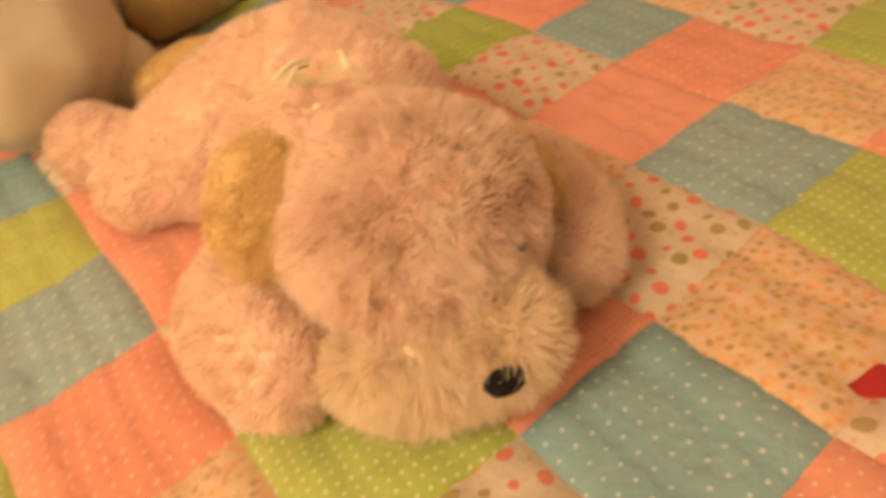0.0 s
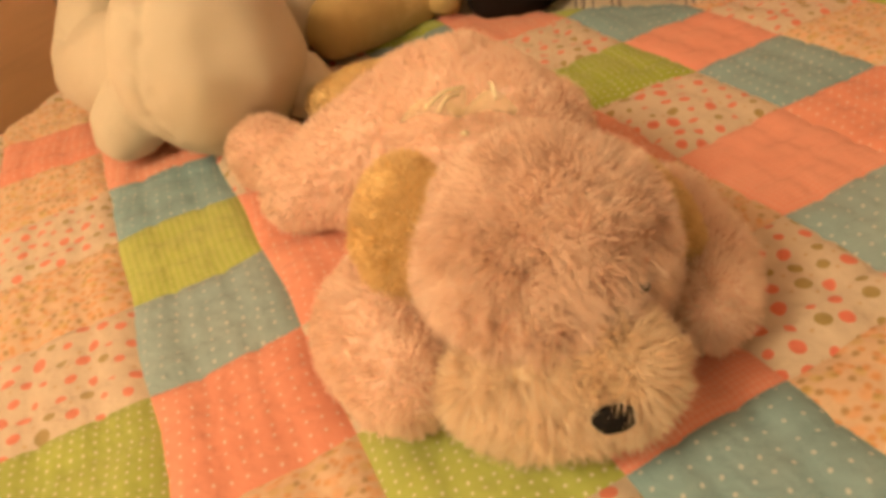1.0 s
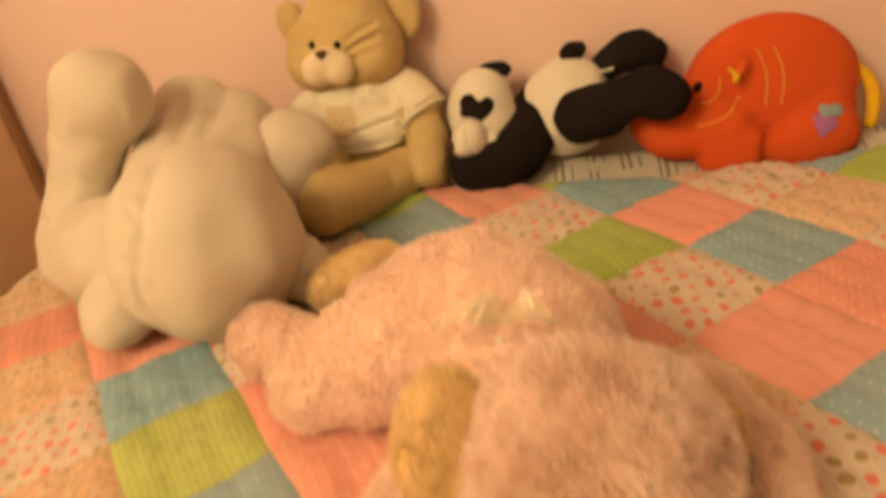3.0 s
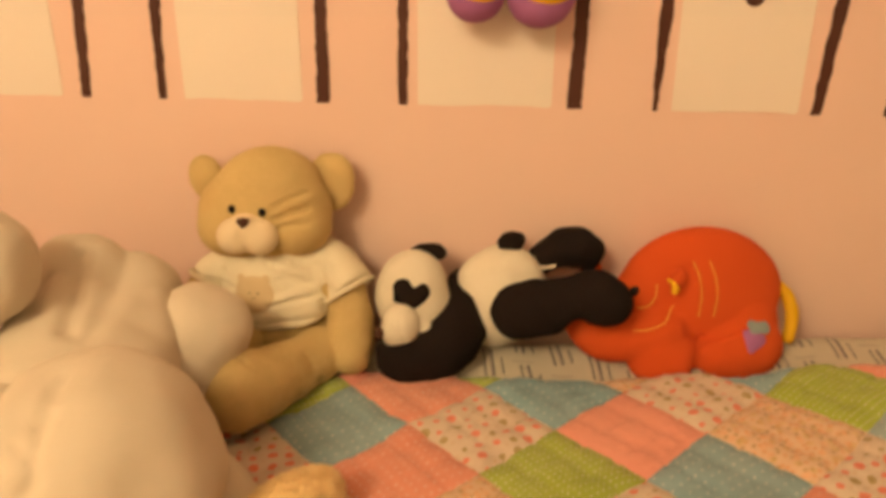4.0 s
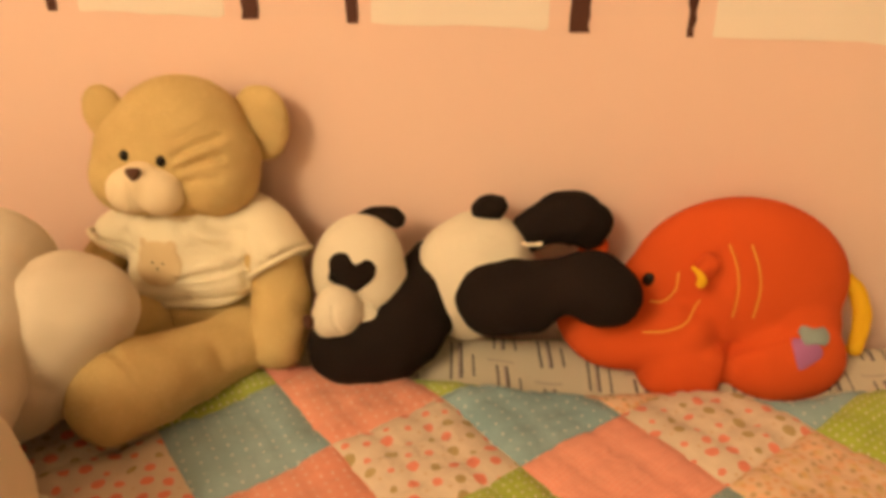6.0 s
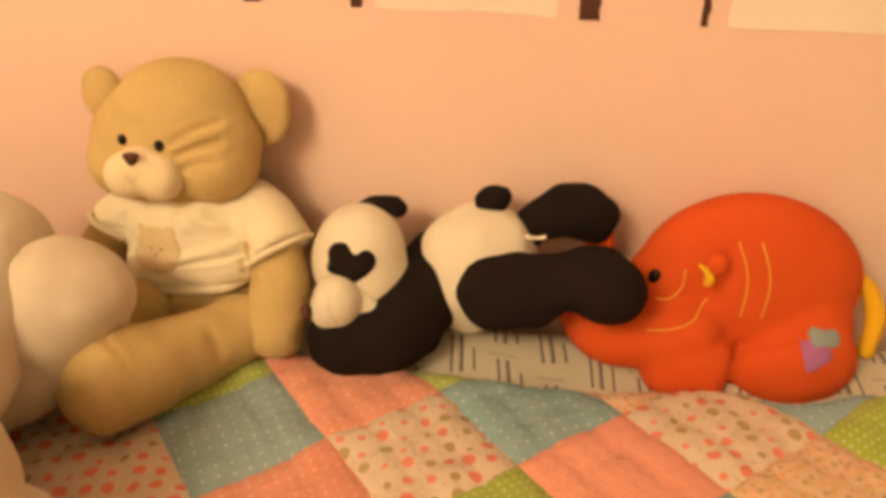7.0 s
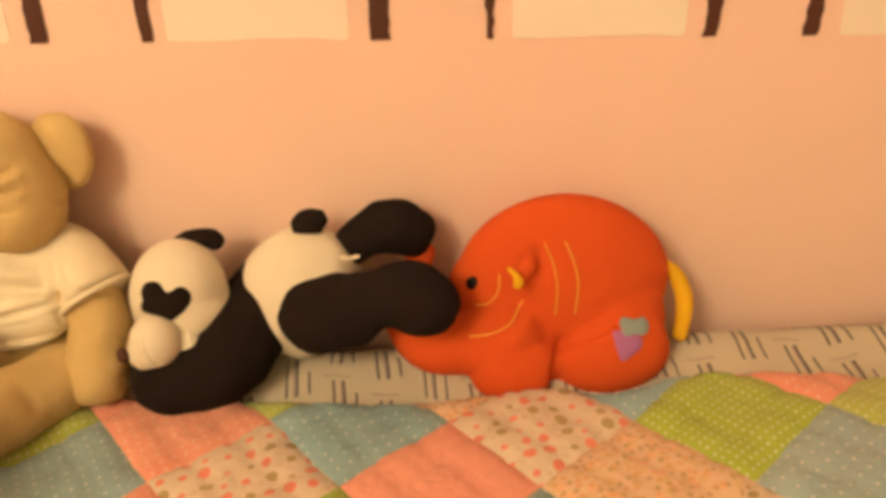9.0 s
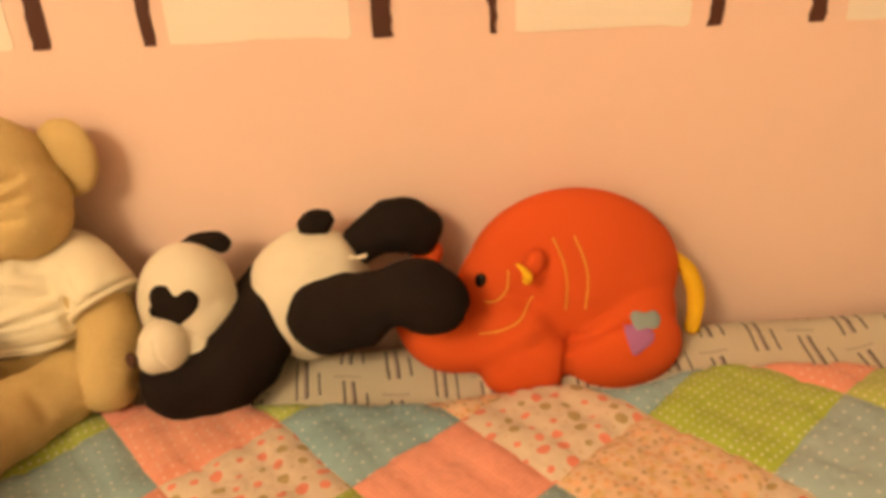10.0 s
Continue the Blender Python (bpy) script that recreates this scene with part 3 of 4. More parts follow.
for c, r, rot, n in (((0.208, 0.064, 0.602), (0.034, 0.016, 0.048), (-40, 14, 25), 9500), ((0.357, 0.113, 0.582), (0.014, 0.018, 0.044), (-10, -22, 30), 5000)):
    ear = part("ear", blob(c, r, rot, 26, 0.003, 0.02), SKINT, pup, "golden tan floppy ear")
    fur(ear, n * 2, 0.0085, 0.0010, FURT, n + 2, 0.2, 0.4, stand=0.75)
bow = part("bow", blob((0.232, 0.132, 0.632), (0.003, 0.0025, 0.002), seg=14), SATIN_GLINT, pup, "sheer gold ribbon bow")
for dx, dy, dz, w in ((-0.044, 0.004, -0.004, 0.013), (0.038, -0.006, 0.003, 0.011), (-0.024, 0.030, -0.002, 0.011)):
    loop = bmesh.new()
    rows = []
    for t in np.linspace(0, 1, 13):
        lift = math.sin(t * math.pi)
        c = Vector((0.232 + dx * t, 0.132 + dy * t, 0.645 + dz * t + 0.008 * lift))
        sdir = Vector((-dy, dx, 0.006 * math.sin(t * 5))).normalized() * (0.003 + w * lift * 0.9)
        rows.append([loop.verts.new(c + sdir * k + Vector((0, 0, 0.0022 * math.cos(k * 7)))) for k in (-1, -0.6, -0.2, 0.2, 0.6, 1)])
    for a, b in zip(rows, rows[1:]):
        for k in range(5):
            loop.faces.new((a[k], a[k + 1], b[k + 1], b[k]))
    bmesh.ops.solidify(loop, geom=loop.faces[:], thickness=0.0004)
    part("ribbon_loop", loop, SHEER, bow)
# glints on the organza, modelled as thin pale gold strips
for x, y, dx, dy in ((0.212, 0.126, 0.018, 0.024), (0.222, 0.120, 0.008, 0.020), (0.256, 0.134, -0.008, 0.020)):
    strip = tube([(x, y, 0.655), (x + dx * 0.5, y + dy * 0.5, 0.659), (x + dx, y + dy, 0.656)], 0.0015)
    part("ribbon_edge", strip, SATIN_GLINT, bow, "pale gold strip standing for a ribbon glint")

# ---- big white plush toy, tumbled over ----
wt = thing("white_plush_toy", (-0.15, 0.42, 0.5), "large creamy white plush toy tumbled over on the quilt", "stuffed animal", "stuffed animals on the bed")
WC, WR = (-0.123, 0.372, 0.602), (0.103, 0.103, 0.105)


def on_ball(c, r, az, el, grow=1.0):
    return (c[0] + r[0] * grow * math.cos(el) * math.cos(az), c[1] + r[1] * grow * math.cos(el) * math.sin(az), c[2] + r[2] * grow * math.sin(el))


skin = sewn([blob(WC, WR, (0, 0, 0), 56, 0.007, 0.06),
             limb([(-0.19, 0.37, 0.575, 0.040), (-0.220, 0.340, 0.556, 0.042), (-0.232, 0.328, 0.545, 0.039)], 30, 6, 1, 0.004, 0.03),
             limb([(-0.20, 0.40, 0.59, 0.066), (-0.29, 0.425, 0.578, 0.064), (-0.340, 0.44, 0.566, 0.054)], 32, 8, 1, 0.006, 0.04)], 0.004, 5)
wobble(skin, 0.0018, 0.03, 3.0)
# the seam that gathers the back, and puckers beside it
crease(skin, [on_ball(WC, WR, radians(-96 - 5 * math.sin(k * 0.8)), radians(-28 + 12 * k)) for k in range(10)], 0.0042, 0.0042)
for k in range(7):
    a, e = radians(-96 + (7 if k % 2 else -9)), radians(-14 + 14 * k)
    crease(skin, [on_ball(WC, WR, radians(-96), e), on_ball(WC, WR, a, e + 0.06)], 0.0034, 0.006)
crease(skin, [(-0.215, 0.355, 0.64), (-0.205, 0.330, 0.60), (-0.190, 0.310, 0.565), (-0.175, 0.305, 0.535)], 0.010, 0.008)
crease(skin, [(-0.275, 0.372, 0.60), (-0.262, 0.355, 0.575), (-0.262, 0.352, 0.54)], 0.010, 0.009)
part("body", skin, WHITE, wt)
skin = sewn([limb([(-0.36, 0.46, 0.575, 0.05), (-0.346, 0.490, 0.640, 0.043), (-0.322, 0.503, 0.690, 0.046), (-0.300, 0.508, 0.720, 0.052)], 30, 8, 1, 0.004, 0.03),
             blob((-0.285, 0.508, 0.740), (0.060, 0.057, 0.057), (0, 20, 10), 40, 0.006, 0.05)], 0.004, 5)
wobble(skin, 0.0018, 0.03, 3.0)
crease(skin, [(-0.350, 0.470, 0.715), (-0.325, 0.452, 0.695), (-0.290, 0.450, 0.688)], 0.007, 0.008)
crease(skin, [(-0.262, 0.452, 0.775), (-0.240, 0.460, 0.745), (-0.238, 0.470, 0.705)], 0.007, 0.006)
crease(skin, [(-0.385, 0.430, 0.625), (-0.350, 0.425, 0.615), (-0.310, 0.440, 0.620)], 0.008, 0.010)
part("raised_leg", skin, WHITE, wt)
skin = sewn([limb([(-0.225, 0.50, 0.600, 0.075), (-0.245, 0.59, 0.640, 0.068), (-0.250, 0.625, 0.668, 0.058)], 34, 8, 1, 0.006, 0.05),
             limb([(-0.175, 0.50, 0.595, 0.065), (-0.190, 0.60, 0.620, 0.062), (-0.198, 0.64, 0.642, 0.052)], 34, 8, 1, 0.006, 0.05)], 0.004, 5)
wobble(skin, 0.0018, 0.03, 3.0)
crease(skin, [(-0.225, 0.60, 0.72), (-0.215, 0.55, 0.69), (-0.205, 0.50, 0.67)], 0.010, 0.010)
crease(skin, [(-0.262, 0.57, 0.70), (-0.245, 0.52, 0.68)], 0.007, 0.008)
part("head", skin, WHITE, wt)
skin = sewn([limb([(-0.205, 0.545, 0.556, 0.050), (-0.160, 0.578, 0.566, 0.056), (-0.134, 0.603, 0.591, 0.061), (-0.119, 0.614, 0.609, 0.058)], 34, 8, 1, 0.006, 0.045)], 0.004, 3)
wobble(skin, 0.0018, 0.03, 5.0)
crease(skin, [(-0.174, 0.556, 0.625), (-0.143, 0.537, 0.604), (-0.106, 0.545, 0.574)], 0.003, 0.008)
part("arm", skin, WHITE, wt)
part("paw", limb([(-0.05, 0.41, 0.545, 0.04), (-0.022, 0.405, 0.528, 0.028)], 24, 6, 1, 0.003, 0.03), WHITE, wt)

# ---- teddy bear ----
ted = thing("teddy_bear", (-0.07, 0.7, 0.5), "tan teddy bear in a cream shirt sitting against the wall", "teddy bear", "stuffed animals on the bed")
skin = sewn([blob((-0.072, 0.774, 0.703), (0.089, 0.054, 0.068), (0, -6, 0), 48, 0.003, 0.035), blob((-0.064, 0.777, 0.728), (0.071, 0.049, 0.060), (0, -6, 0), 40),
             blob((-0.118, 0.762, 0.690), (0.040, 0.044, 0.040)), blob((-0.028, 0.763, 0.688), (0.044, 0.045, 0.040))], 0.003, 10)
for pts, depth, width in (([(-0.048, 0.723), (-0.030, 0.731), (-0.010, 0.736)], 0.0045, 0.0040), ([(-0.046, 0.709), (-0.028, 0.716), (-0.010, 0.718)], 0.0045, 0.0040),
                          ([(-0.044, 0.696), (-0.026, 0.701), (-0.010, 0.700)], 0.0030, 0.0040), ([(-0.044, 0.738), (-0.030, 0.745), (-0.018, 0.747)], 0.0012, 0.0045),
                          ([(-0.046, 0.716), (-0.022, 0.725), (-0.004, 0.729)], -0.0030, 0.0035), ([(-0.044, 0.703), (-0.022, 0.710), (-0.004, 0.711)], -0.0030, 0.0035),
                          ([(-0.045, 0.718), (-0.040, 0.69), (-0.052, 0.662)], 0.0015, 0.006), ([(-0.118, 0.716), (-0.124, 0.69), (-0.115, 0.665)], 0.002, 0.006)):
    crease(skin, pts, depth, width)
face = front(skin)
head = part("head", skin, TAN, ted)
skin = sewn([blob((-0.098, 0.721, 0.688), (0.024, 0.021, 0.024)), blob((-0.069, 0.722, 0.687), (0.025, 0.022, 0.025)), blob((-0.084, 0.719, 0.699), (0.024, 0.020, 0.019))], 0.002, 16)
crease(skin, [(-0.087, 0.703), (-0.088, 0.684), (-0.081, 0.668)], 0.0016, 0.0026)
snoot = front(skin)
muz = part("muzzle", skin, LIGHT_TAN, ted, "pale plush muzzle")
bm = blob((-0.081, snoot(-0.081, 0.711) - 0.001, 0.711), (0.0092, 0.0045, 0.0066), (0, 0, 0), 20, power=0.8)
for v in bm.verts:
    v.co.x = -0.081 + (v.co.x + 0.081) * (0.72 + 0.42 * (v.co.z - 0.711) / 0.0066)
part("nose", bm, NOSE, muz, "brown stitched nose")
for x, z in ((-0.100, 0.7215), (-0.0615, 0.718)):
    part("eye", blob((x, face(x, z) + 0.0005, z), (0.0052, 0.0042, 0.0058), seg=18), BEAD, ted, "black bead eye")
part("ear", blob((-0.146, 0.788, 0.743), (0.024, 0.013, 0.034), (0, -16, 0), 28, 0.002, 0.02), TAN, ted)
part("ear", blob((0.013, 0.796, 0.734), (0.034, 0.013, 0.041), (0, 20, -8), 30, 0.003, 0.02), TAN, ted)
torso = part("torso", blob((-0.060, 0.765, 0.537), (0.081, 0.056, 0.045), (0, 0, 0), 34, 0.003, 0.03), TAN, ted)
skin = sewn([blob((-0.064, 0.770, 0.612), (0.080, 0.054, 0.056), (0, -4, 0), 48, 0.004, 0.025), blob((-0.060, 0.764, 0.588), (0.074, 0.054, 0.031), (0, -5, 0), 40, 0.003, 0.025, 0.62),
             limb([(-0.015, 0.778, 0.638, 0.032), (0.014, 0.762, 0.624, 0.035), (0.033, 0.747, 0.604, 0.036)], 26, 8, 1, 0.003, 0.02, True),
             limb([(-0.115, 0.775, 0.632, 0.028), (-0.140, 0.770, 0.624, 0.028), (-0.154, 0.764, 0.613, 0.027)], 24, 6, 1, 0.003, 0.02, True)], 0.003, 7)
for pts, depth, width in (([(-0.066, 0.594), (-0.03, 0.602), (0.002, 0.606)], 0.0050, 0.0038), ([(-0.048, 0.628), (-0.018, 0.618), (0.000, 0.610)], 0.0040, 0.0040),
                          ([(-0.058, 0.644), (-0.036, 0.630), (-0.022, 0.626)], 0.0036, 0.0036), ([(0.002, 0.634), (0.005, 0.612), (0.006, 0.586)], 0.0055, 0.0045),
                          ([(-0.030, 0.646), (-0.012, 0.640), (0.006, 0.642)], 0.0030, 0.0040), ([(-0.060, 0.601), (-0.03, 0.609), (-0.004, 0.613)], -0.0030, 0.0035),
                          ([(-0.118, 0.583), (-0.085, 0.585), (-0.04, 0.589), (0.004, 0.596)], 0.0020, 0.0022), ([(-0.128, 0.632), (-0.118, 0.612), (-0.116, 0.590)], 0.0045, 0.0045),
                          ([(-0.150, 0.622), (-0.132, 0.616), (-0.112, 0.612)], 0.0040, 0.0034), ([(0.018, 0.640), (0.030, 0.622), (0.048, 0.612)], 0.0025, 0.0045), ([(0.012, 0.616), (0.030, 0.606), (0.044, 0.606)], 0.0028, 0.0036)):
    crease(skin, pts, depth, width)
chest = front(skin)
shirt = part("shirt", skin, SHIRT, ted, "cream jersey shirt with a bear badge")
part("hem", limb([(-0.128, 0.750, 0.566, 0.005), (-0.10, 0.724, 0.564, 0.006), (-0.06, 0.716, 0.565, 0.006), (-0.02, 0.720, 0.569, 0.006), (0.004, 0.740, 0.574, 0.005)], 14, 6), SHIRT, shirt)
RING = [(math.cos(a), math.sin(a)) for a in np.linspace(0, 2 * math.pi, 14, endpoint=False)]
badge = part("badge", applique(chest, [(-0.083 + 0.0265 * x, 0.610 + 0.0240 * z) for x, z in RING], 0.0014), BADGE, shirt, "round bear face badge")
for dx in (-0.016, 0.016):
    part("badge_ear", applique(chest, [(-0.083 + dx + 0.0065 * x, 0.629 + 0.0060 * z) for x, z in RING], 0.0010), BADGE, badge)
for dx, dz in ((-0.006, 0.004), (0.006, 0.004), (0, -0.002)):
    part("badge_dot", blob((-0.083 + dx, chest(-0.083 + dx, 0.608 + dz) - 0.0016, 0.608 + dz), (0.0013, 0.0008, 0.0013), seg=10), NOSE, badge)
part("arm", limb([(0.016, 0.760, 0.625, 0.029), (0.034, 0.738, 0.580, 0.029), (0.036, 0.715, 0.546, 0.031), (0.036, 0.702, 0.531, 0.028)], 26, 8, 1, 0.003, 0.025), TAN, ted)
part("arm", limb([(-0.145, 0.775, 0.620, 0.024), (-0.172, 0.762, 0.585, 0.025), (-0.182, 0.740, 0.545, 0.025)], 24, 8), TAN, ted)
for c, n, r in (((0.0350, 0.7455, 0.6005), (0.50, -0.36, -0.80), 0.035), ((-0.156, 0.763, 0.611), (-0.5, -0.35, -0.8), 0.027)):
    n = Vector(n).normalized()
    u1 = n.orthogonal().normalized()
    u2 = n.cross(u1)
    ring = [Vector(c) + (u1 * math.cos(a) + u2 * math.sin(a)) * r for a in np.linspace(0, 2 * math.pi, 17)]
    part("cuff", tube([tuple(p) for p in ring], 0.0032, 8), SHIRT, shirt)
# the leg with its sewn-in sole
skin = sewn([limb([(-0.002, 0.708, 0.528, 0.034), (-0.036, 0.656, 0.531, 0.037), (-0.064, 0.608, 0.542, 0.044), (-0.074, 0.589, 0.546, 0.046)], 28, 8, 1, 0.004, 0.03), blob((-0.081, 0.573, 0.545), (0.041, 0.028, 0.042), (0, 0, -30), 30)], 0.003, 5)
LEG_SIDE = Vector((0.89, -0.45, 0)).normalized()
ring = [Vector((-0.073, 0.588, 0.546)) + (LEG_SIDE * math.cos(a) + Vector((0, 0, 1)) * math.sin(a)) * 0.048 for a in np.linspace(0, 2 * math.pi, 25)]
crease(skin, [tuple(p) for p in ring], 0.0036, 0.0034)
crease(skin, [(-0.010, 0.668, 0.578), (-0.006, 0.655, 0.560), (0.000, 0.650, 0.538)], 0.003, 0.007)
part("leg", skin, TAN, ted)
part("leg", limb([(-0.110, 0.715, 0.540, 0.034), (-0.140, 0.665, 0.536, 0.034), (-0.165, 0.64, 0.534, 0.034)], 26, 8), TAN, ted)

# ---- panda ----
pan = thing("plush_panda", (0.2, 0.72, 0.5), "black and white plush panda lying on its side", "stuffed animal", "stuffed animals on the bed")
part("torso", limb([(0.103, 0.702, 0.526, 0.034), (0.150, 0.714, 0.532, 0.043), (0.174, 0.748, 0.550, 0.046), (0.194, 0.784, 0.573, 0.039)], 30, 8, 1, 0.004, 0.03), BLACK, pan, "black plush chest")
skin = sewn([blob((0.117, 0.748, 0.594), (0.048, 0.045, 0.060), (0, 12, 0), 36, 0.002), blob((0.130, 0.742, 0.585), (0.040, 0.038, 0.036), (0, 20, 0), 30), blob((0.124, 0.735, 0.562), (0.034, 0.036, 0.034), (0, 10, 0), 30)], 0.003, 10)
skull = front(skin)
part("head", skin, PWHITE, pan, "white plush head")
skin = sewn([blob((0.106, 0.697, 0.574), (0.024, 0.024, 0.027), (0, 0, 0), 26), blob((0.097, 0.694, 0.567), (0.018, 0.020, 0.020), (0, 0, 0), 22)], 0.002, 6)
crease(skin, [(0.106, 0.590), (0.107, 0.575), (0.112, 0.560)], 0.0024, 0.0022)
snout = part("snout", skin, PWHITE, pan)
part("nose", blob((0.0800, 0.679, 0.571), (0.0055, 0.005, 0.0085), seg=14), NOSE, snout, "dark nose")
part("chin", limb([(0.130, 0.708, 0.578, 0.010), (0.136, 0.704, 0.562, 0.013), (0.143, 0.700, 0.541, 0.010)], 18, 6, 0.7, 0.002, 0.01), PWHITE, pan)
HEART = [(0.0, -1.0), (0.55, -0.45), (0.95, 0.15), (0.9, 0.65), (0.5, 0.9), (0.1, 0.62), (-0.3, 0.95), (-0.75, 0.8), (-0.95, 0.3), (-0.6, -0.35)]
TC, TS = math.cos(-0.25), math.sin(-0.25)
part("eye_patch", applique(skull, [(0.117 + 0.025 * (x * TC - z * TS), 0.607 + 0.022 * (x * TS + z * TC)) for x, z in HEART], 0.003), BLACK, pan, "black heart-shaped eye patch")
eye = part("eye", blob((0.1005, skull(0.1005, 0.607) - 0.003, 0.607), (0.0042, 0.003, 0.0062), seg=16), BEAD, pan, "glossy black eye")
part("eye_rim", tube([(0.1005 + 0.0056 * math.cos(a), skull(0.1005, 0.606) - 0.0062, 0.607 + 0.0080 * math.sin(a)) for a in np.linspace(3.2, 5.2, 7)], 0.0011), SEAMW, eye, "pale stitched rim")
part("ear", limb([(0.114, 0.768, 0.641, 0.005), (0.130, 0.770, 0.647, 0.008), (0.147, 0.772, 0.645, 0.010), (0.154, 0.772, 0.641, 0.010)], 18, 6, 0.7, 0.001, 0.01), BLACK, pan)
part("belly", blob((0.235, 0.774, 0.576), (0.0635, 0.053, 0.072), (0, 18, 0), 44, 0.004, 0.03), PWHITE, pan, "white plush belly")
part("tail", blob((0.250, 0.780, 0.652), (0.019, 0.014, 0.014), (0, -14, 0), 22, 0.002, 0.01), BLACK, pan)
part("leg", limb([(0.2566, 0.727, 0.577, 0.0374), (0.290, 0.7186, 0.5853, 0.0364), (0.321, 0.7124, 0.600, 0.0285), (0.347, 0.708, 0.604, 0.0333), (0.364, 0.705, 0.598, 0.0322)], 30, 8, 1, 0.003, 0.025), BLACK, pan)
part("leg", limb([(0.290, 0.786, 0.624, 0.020), (0.312, 0.788, 0.636, 0.025), (0.336, 0.788, 0.640, 0.028), (0.350, 0.788, 0.633, 0.025)], 28, 8, 1, 0.003, 0.025), BLACK, pan)
part("sewn_tag", limb([(0.285, 0.7456, 0.629, 0.0024), (0.292, 0.739, 0.631, 0.0018), (0.3014, 0.735, 0.634, 0.0026)], 8, 4, 0.5), PWHITE, pan, "small white fabric tag")

# ---- red elephant ----
ele = thing("plush_elephant", (0.5, 0.75, 0.48), "round red fleece elephant with a yellow tail", "stuffed animal", "stuffed animals on the bed")
skin = sewn([blob((0.501, 0.780, 0.571), (0.109, 0.049, 0.096), (0, 0, 0), 52, 0.002, 0.08), blob((0.445, 0.776, 0.565), (0.062, 0.038, 0.062), (0, 0, 0), 40, 0.002, 0.08),
             limb([(0.440, 0.750, 0.535, 0.042), (0.400, 0.742, 0.528, 0.034), (0.362, 0.738, 0.530, 0.028), (0.340, 0.758, 0.550, 0.023), (0.347, 0.782, 0.584, 0.017), (0.361, 0.790, 0.607, 0.013)], 28, 8),
             blob((0.556, 0.768, 0.532), (0.050, 0.044, 0.056), (0, 0, 0), 32), blob((0.447, 0.734, 0.504), (0.046, 0.032, 0.036), (0, 0, 0), 36, 0.001, 0.05, 0.78), blob((0.546, 0.740, 0.507), (0.060, 0.034, 0.047), (0, -24, 0), 40, 0.001, 0.05, 0.9)], 0.003, 16)
for pts, depth, width in (([(0.497, 0.529), (0.520, 0.540), (0.548, 0.553)], 0.0040, 0.0035), ([(0.495, 0.528), (0.488, 0.516), (0.486, 0.498), (0.486, 0.470)], 0.0050, 0.0040),
                          ([(0.405, 0.552), (0.430, 0.557), (0.452, 0.572)], 0.0045, 0.0120), ([(0.474, 0.622), (0.477, 0.608), (0.473, 0.592)], 0.0040, 0.0080)):
    crease(skin, pts, depth, width)
side = front(skin)
part("body", skin, RED, ele)
ear = part("ear", sewn([blob((0.462, side(0.462, 0.613) - 0.001, 0.613), (0.011, 0.011, 0.013), (0, 20, 30), 24), blob((0.456, side(0.456, 0.607) - 0.005, 0.607), (0.007, 0.007, 0.010), (0, -10, 0), 20)], 0.002, 6), RED, ele, "small folded red ear")
part("ear_lining", limb([(0.4445, 0.726, 0.617, 0.0018), (0.4495, 0.721, 0.614, 0.0028), (0.4525, 0.719, 0.608, 0.0046), (0.452, 0.719, 0.604, 0.0046)], 16, 6, 0.8), YELLOW, ear, "yellow ear lining")
part("eye", blob((0.409, side(0.409, 0.590) + 0.001, 0.590), (0.0062, 0.004, 0.0082), (0, 15, -20), 18), BEAD, ele, "black oval eye")
part("tail", limb([(0.602, 0.782, 0.588, 0.0055), (0.619, 0.780, 0.570, 0.0080), (0.627, 0.772, 0.542, 0.0088), (0.622, 0.762, 0.512, 0.0080)], 20, 8, 1, 0.001, 0.02), YELLOW, ele, "curved yellow tail")


def stitch(pts):
    path = spline([(x, z, 0) for x, z in pts], 6)
    part("stitch_line", tube([(x, side(x, z) - 0.0004, z) for x, z, _ in path[::2]], 0.0008), THREAD, ele, "yellow stitched wrinkle")


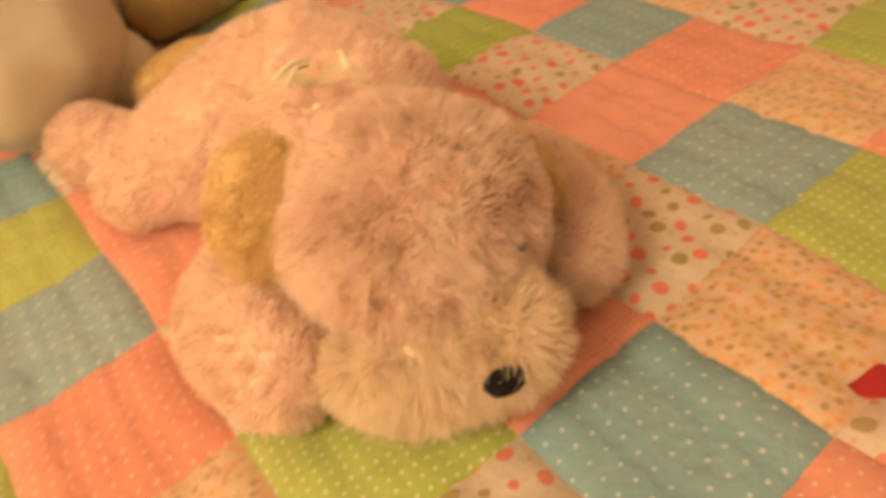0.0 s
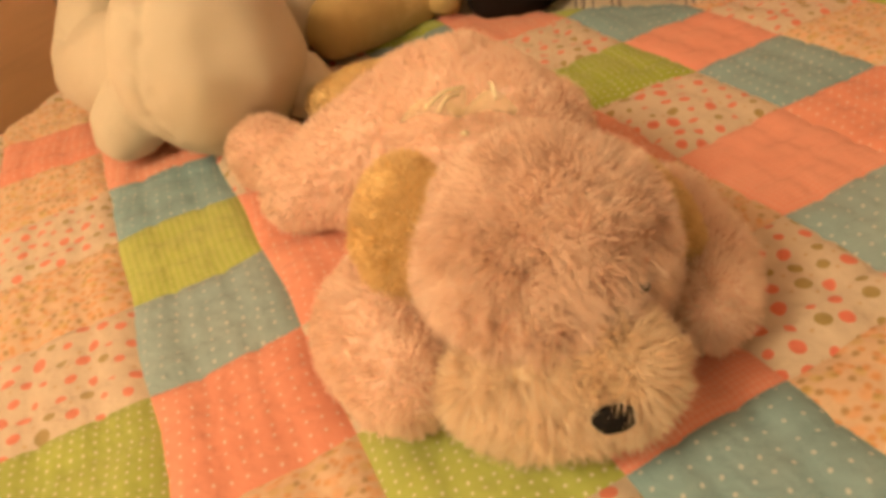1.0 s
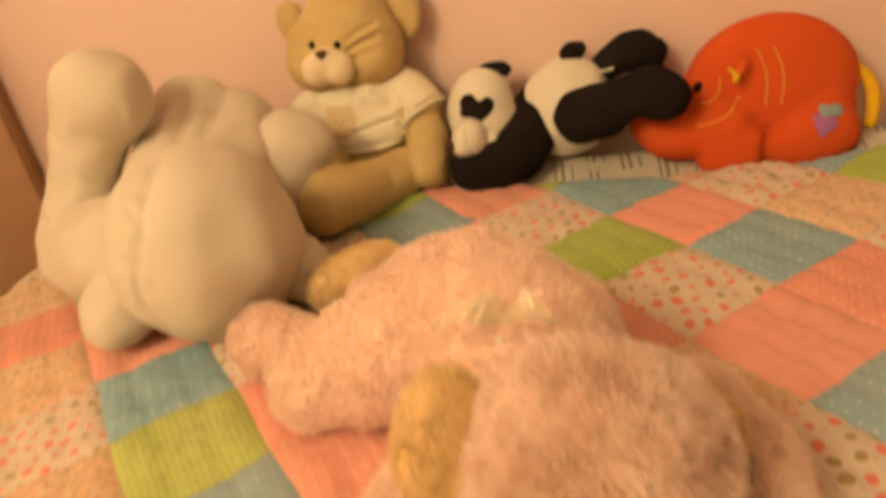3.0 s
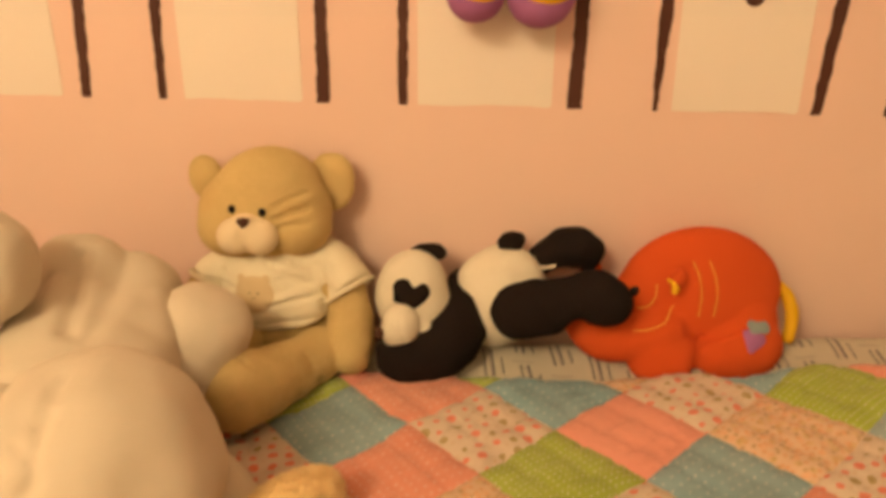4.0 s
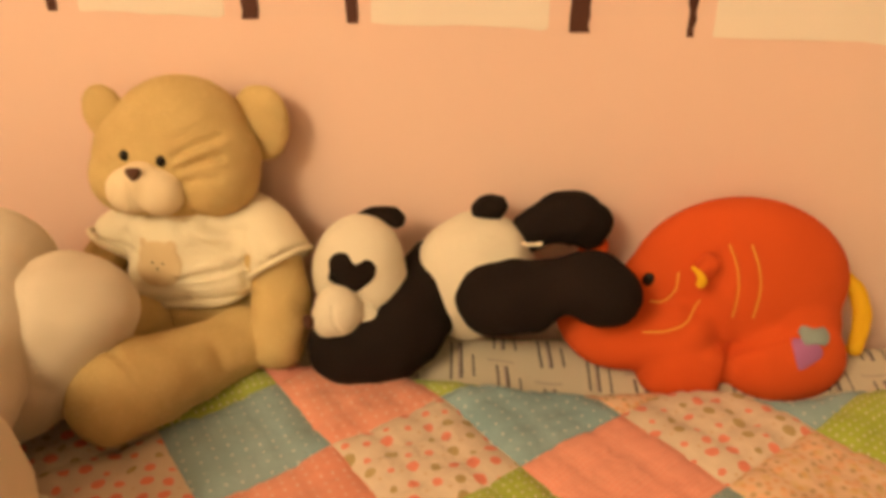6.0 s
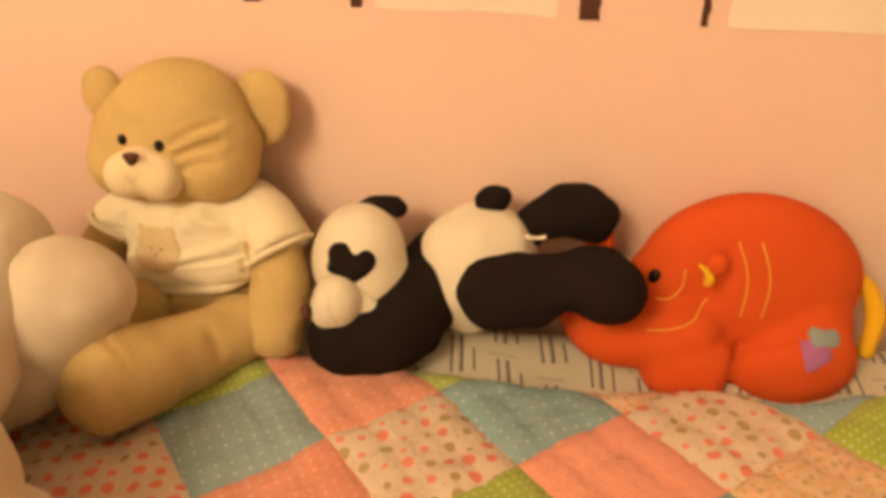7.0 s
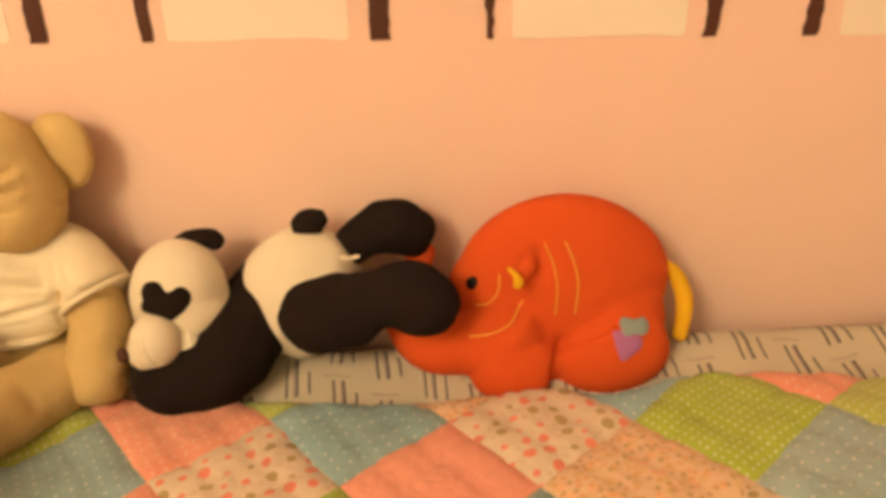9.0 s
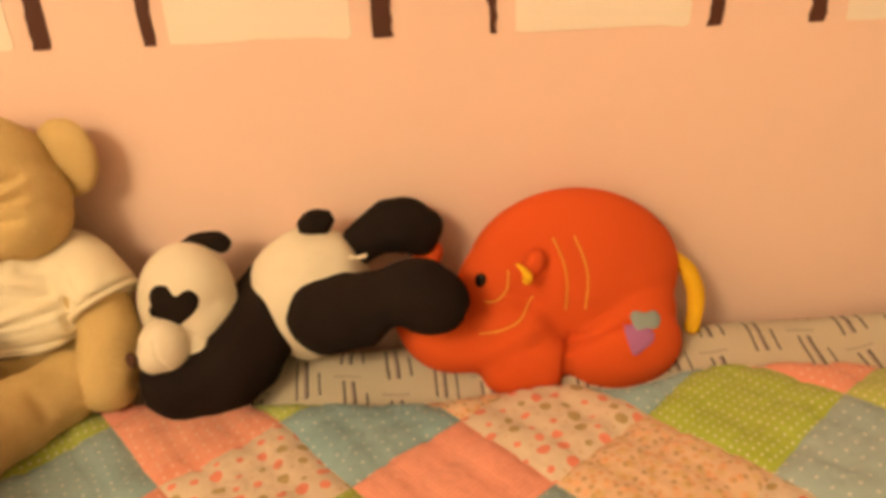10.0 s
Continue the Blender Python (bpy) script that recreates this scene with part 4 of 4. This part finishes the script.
stitch([(0.480, 0.633), (0.488, 0.612), (0.491, 0.590), (0.489, 0.562)])
stitch([(0.500, 0.634), (0.508, 0.612), (0.511, 0.590), (0.508, 0.562)])
stitch([(0.436, 0.602), (0.434, 0.585), (0.424, 0.573), (0.412, 0.570)])
stitch([(0.458, 0.575), (0.445, 0.560), (0.425, 0.551), (0.404, 0.548)])
part("cloth_heart", applique(side, [(0.542, 0.546), (0.554, 0.548), (0.569, 0.542), (0.570, 0.533), (0.561, 0.526), (0.551, 0.520), (0.546, 0.531)], 0.0016), PURPLE, ele, "purple cloth patch")
part("cloth_patch", applique(side, [(0.550, 0.551), (0.554, 0.557), (0.564, 0.555), (0.574, 0.555), (0.579, 0.549), (0.574, 0.543), (0.563, 0.545), (0.554, 0.544)], 0.0028), BLUE, ele, "grey blue cloth patch")

# ---- short pile of the plush toys ----
def pile(toy, material, cloth_of, per_m2, length, tuft=0.6):
    for k, ob in enumerate(list(toy.children)):
        if ob.data.materials[0] is not cloth_of:
            continue
        area = sum(p.area for p in ob.data.polygons)
        fur(ob, int(area * per_m2), length, 0.0007, material, 40 + k, 0.05, tuft, "fuzz")


pile(wt, FURW, WHITE, 320000, 0.0030, 0.2)
pile(ted, FURB, TAN, 230000, 0.0048)
pile(pan, FURK, PWHITE, 260000, 0.0040)
pile(pan, FURN, BLACK, 200000, 0.0034)

# ---- toy hung on the wall ----
hang = thing("hanging_toy", (0.25, 0.79, 1.0), "purple and yellow soft toy hung on the wall", "soft toy")
for cx, cz, r in ((0.207, 0.963, 0.035), (0.284, 0.960, 0.041)):
    shoe = part("foot", blob((cx, 0.788, cz), (r, 0.04, r * 0.92), (0, 0, 0), 32), PURPLE, hang, "purple fleece foot")
    part("foot_upper", blob((cx + 0.003, 0.780, cz + r * 0.34), (r * 0.94, 0.040, r * 0.84), (0, 0, 0), 28), YELLOW, shoe, "yellow foot top")
    part("leg", limb([(cx, 0.805, cz + 0.03, r * 0.55), (cx - 0.004, 0.807, cz + 0.11, r * 0.55)], 22, 6), ROSE, hang, "rose fleece leg")

# ---- ribbon end on the quilt ----
rib = thing("red_ribbon", (0.535, -0.02, 0.505), "curled red ribbon end lying on the quilt", "ribbon")
bm = bmesh.new()
rows = []
for t in np.linspace(0, 1, 16):
    c = Vector((0.518 + 0.07 * t, -0.014 - 0.02 * t, 0.510 + 0.012 * math.sin(t * 7) ** 2))
    w = 0.013 * min(1, 0.35 + t * 3)
    rows.append((bm.verts.new(c + Vector((0.002, -w, 0.004))), bm.verts.new(c + Vector((0, w, 0.002)))))
for a, b in zip(rows, rows[1:]):
    bm.faces.new((a[0], a[1], b[1], b[0]))
bmesh.ops.solidify(bm, geom=bm.faces[:], thickness=0.0012)
part("ribbon_tail", bm, RIBBON, rib)
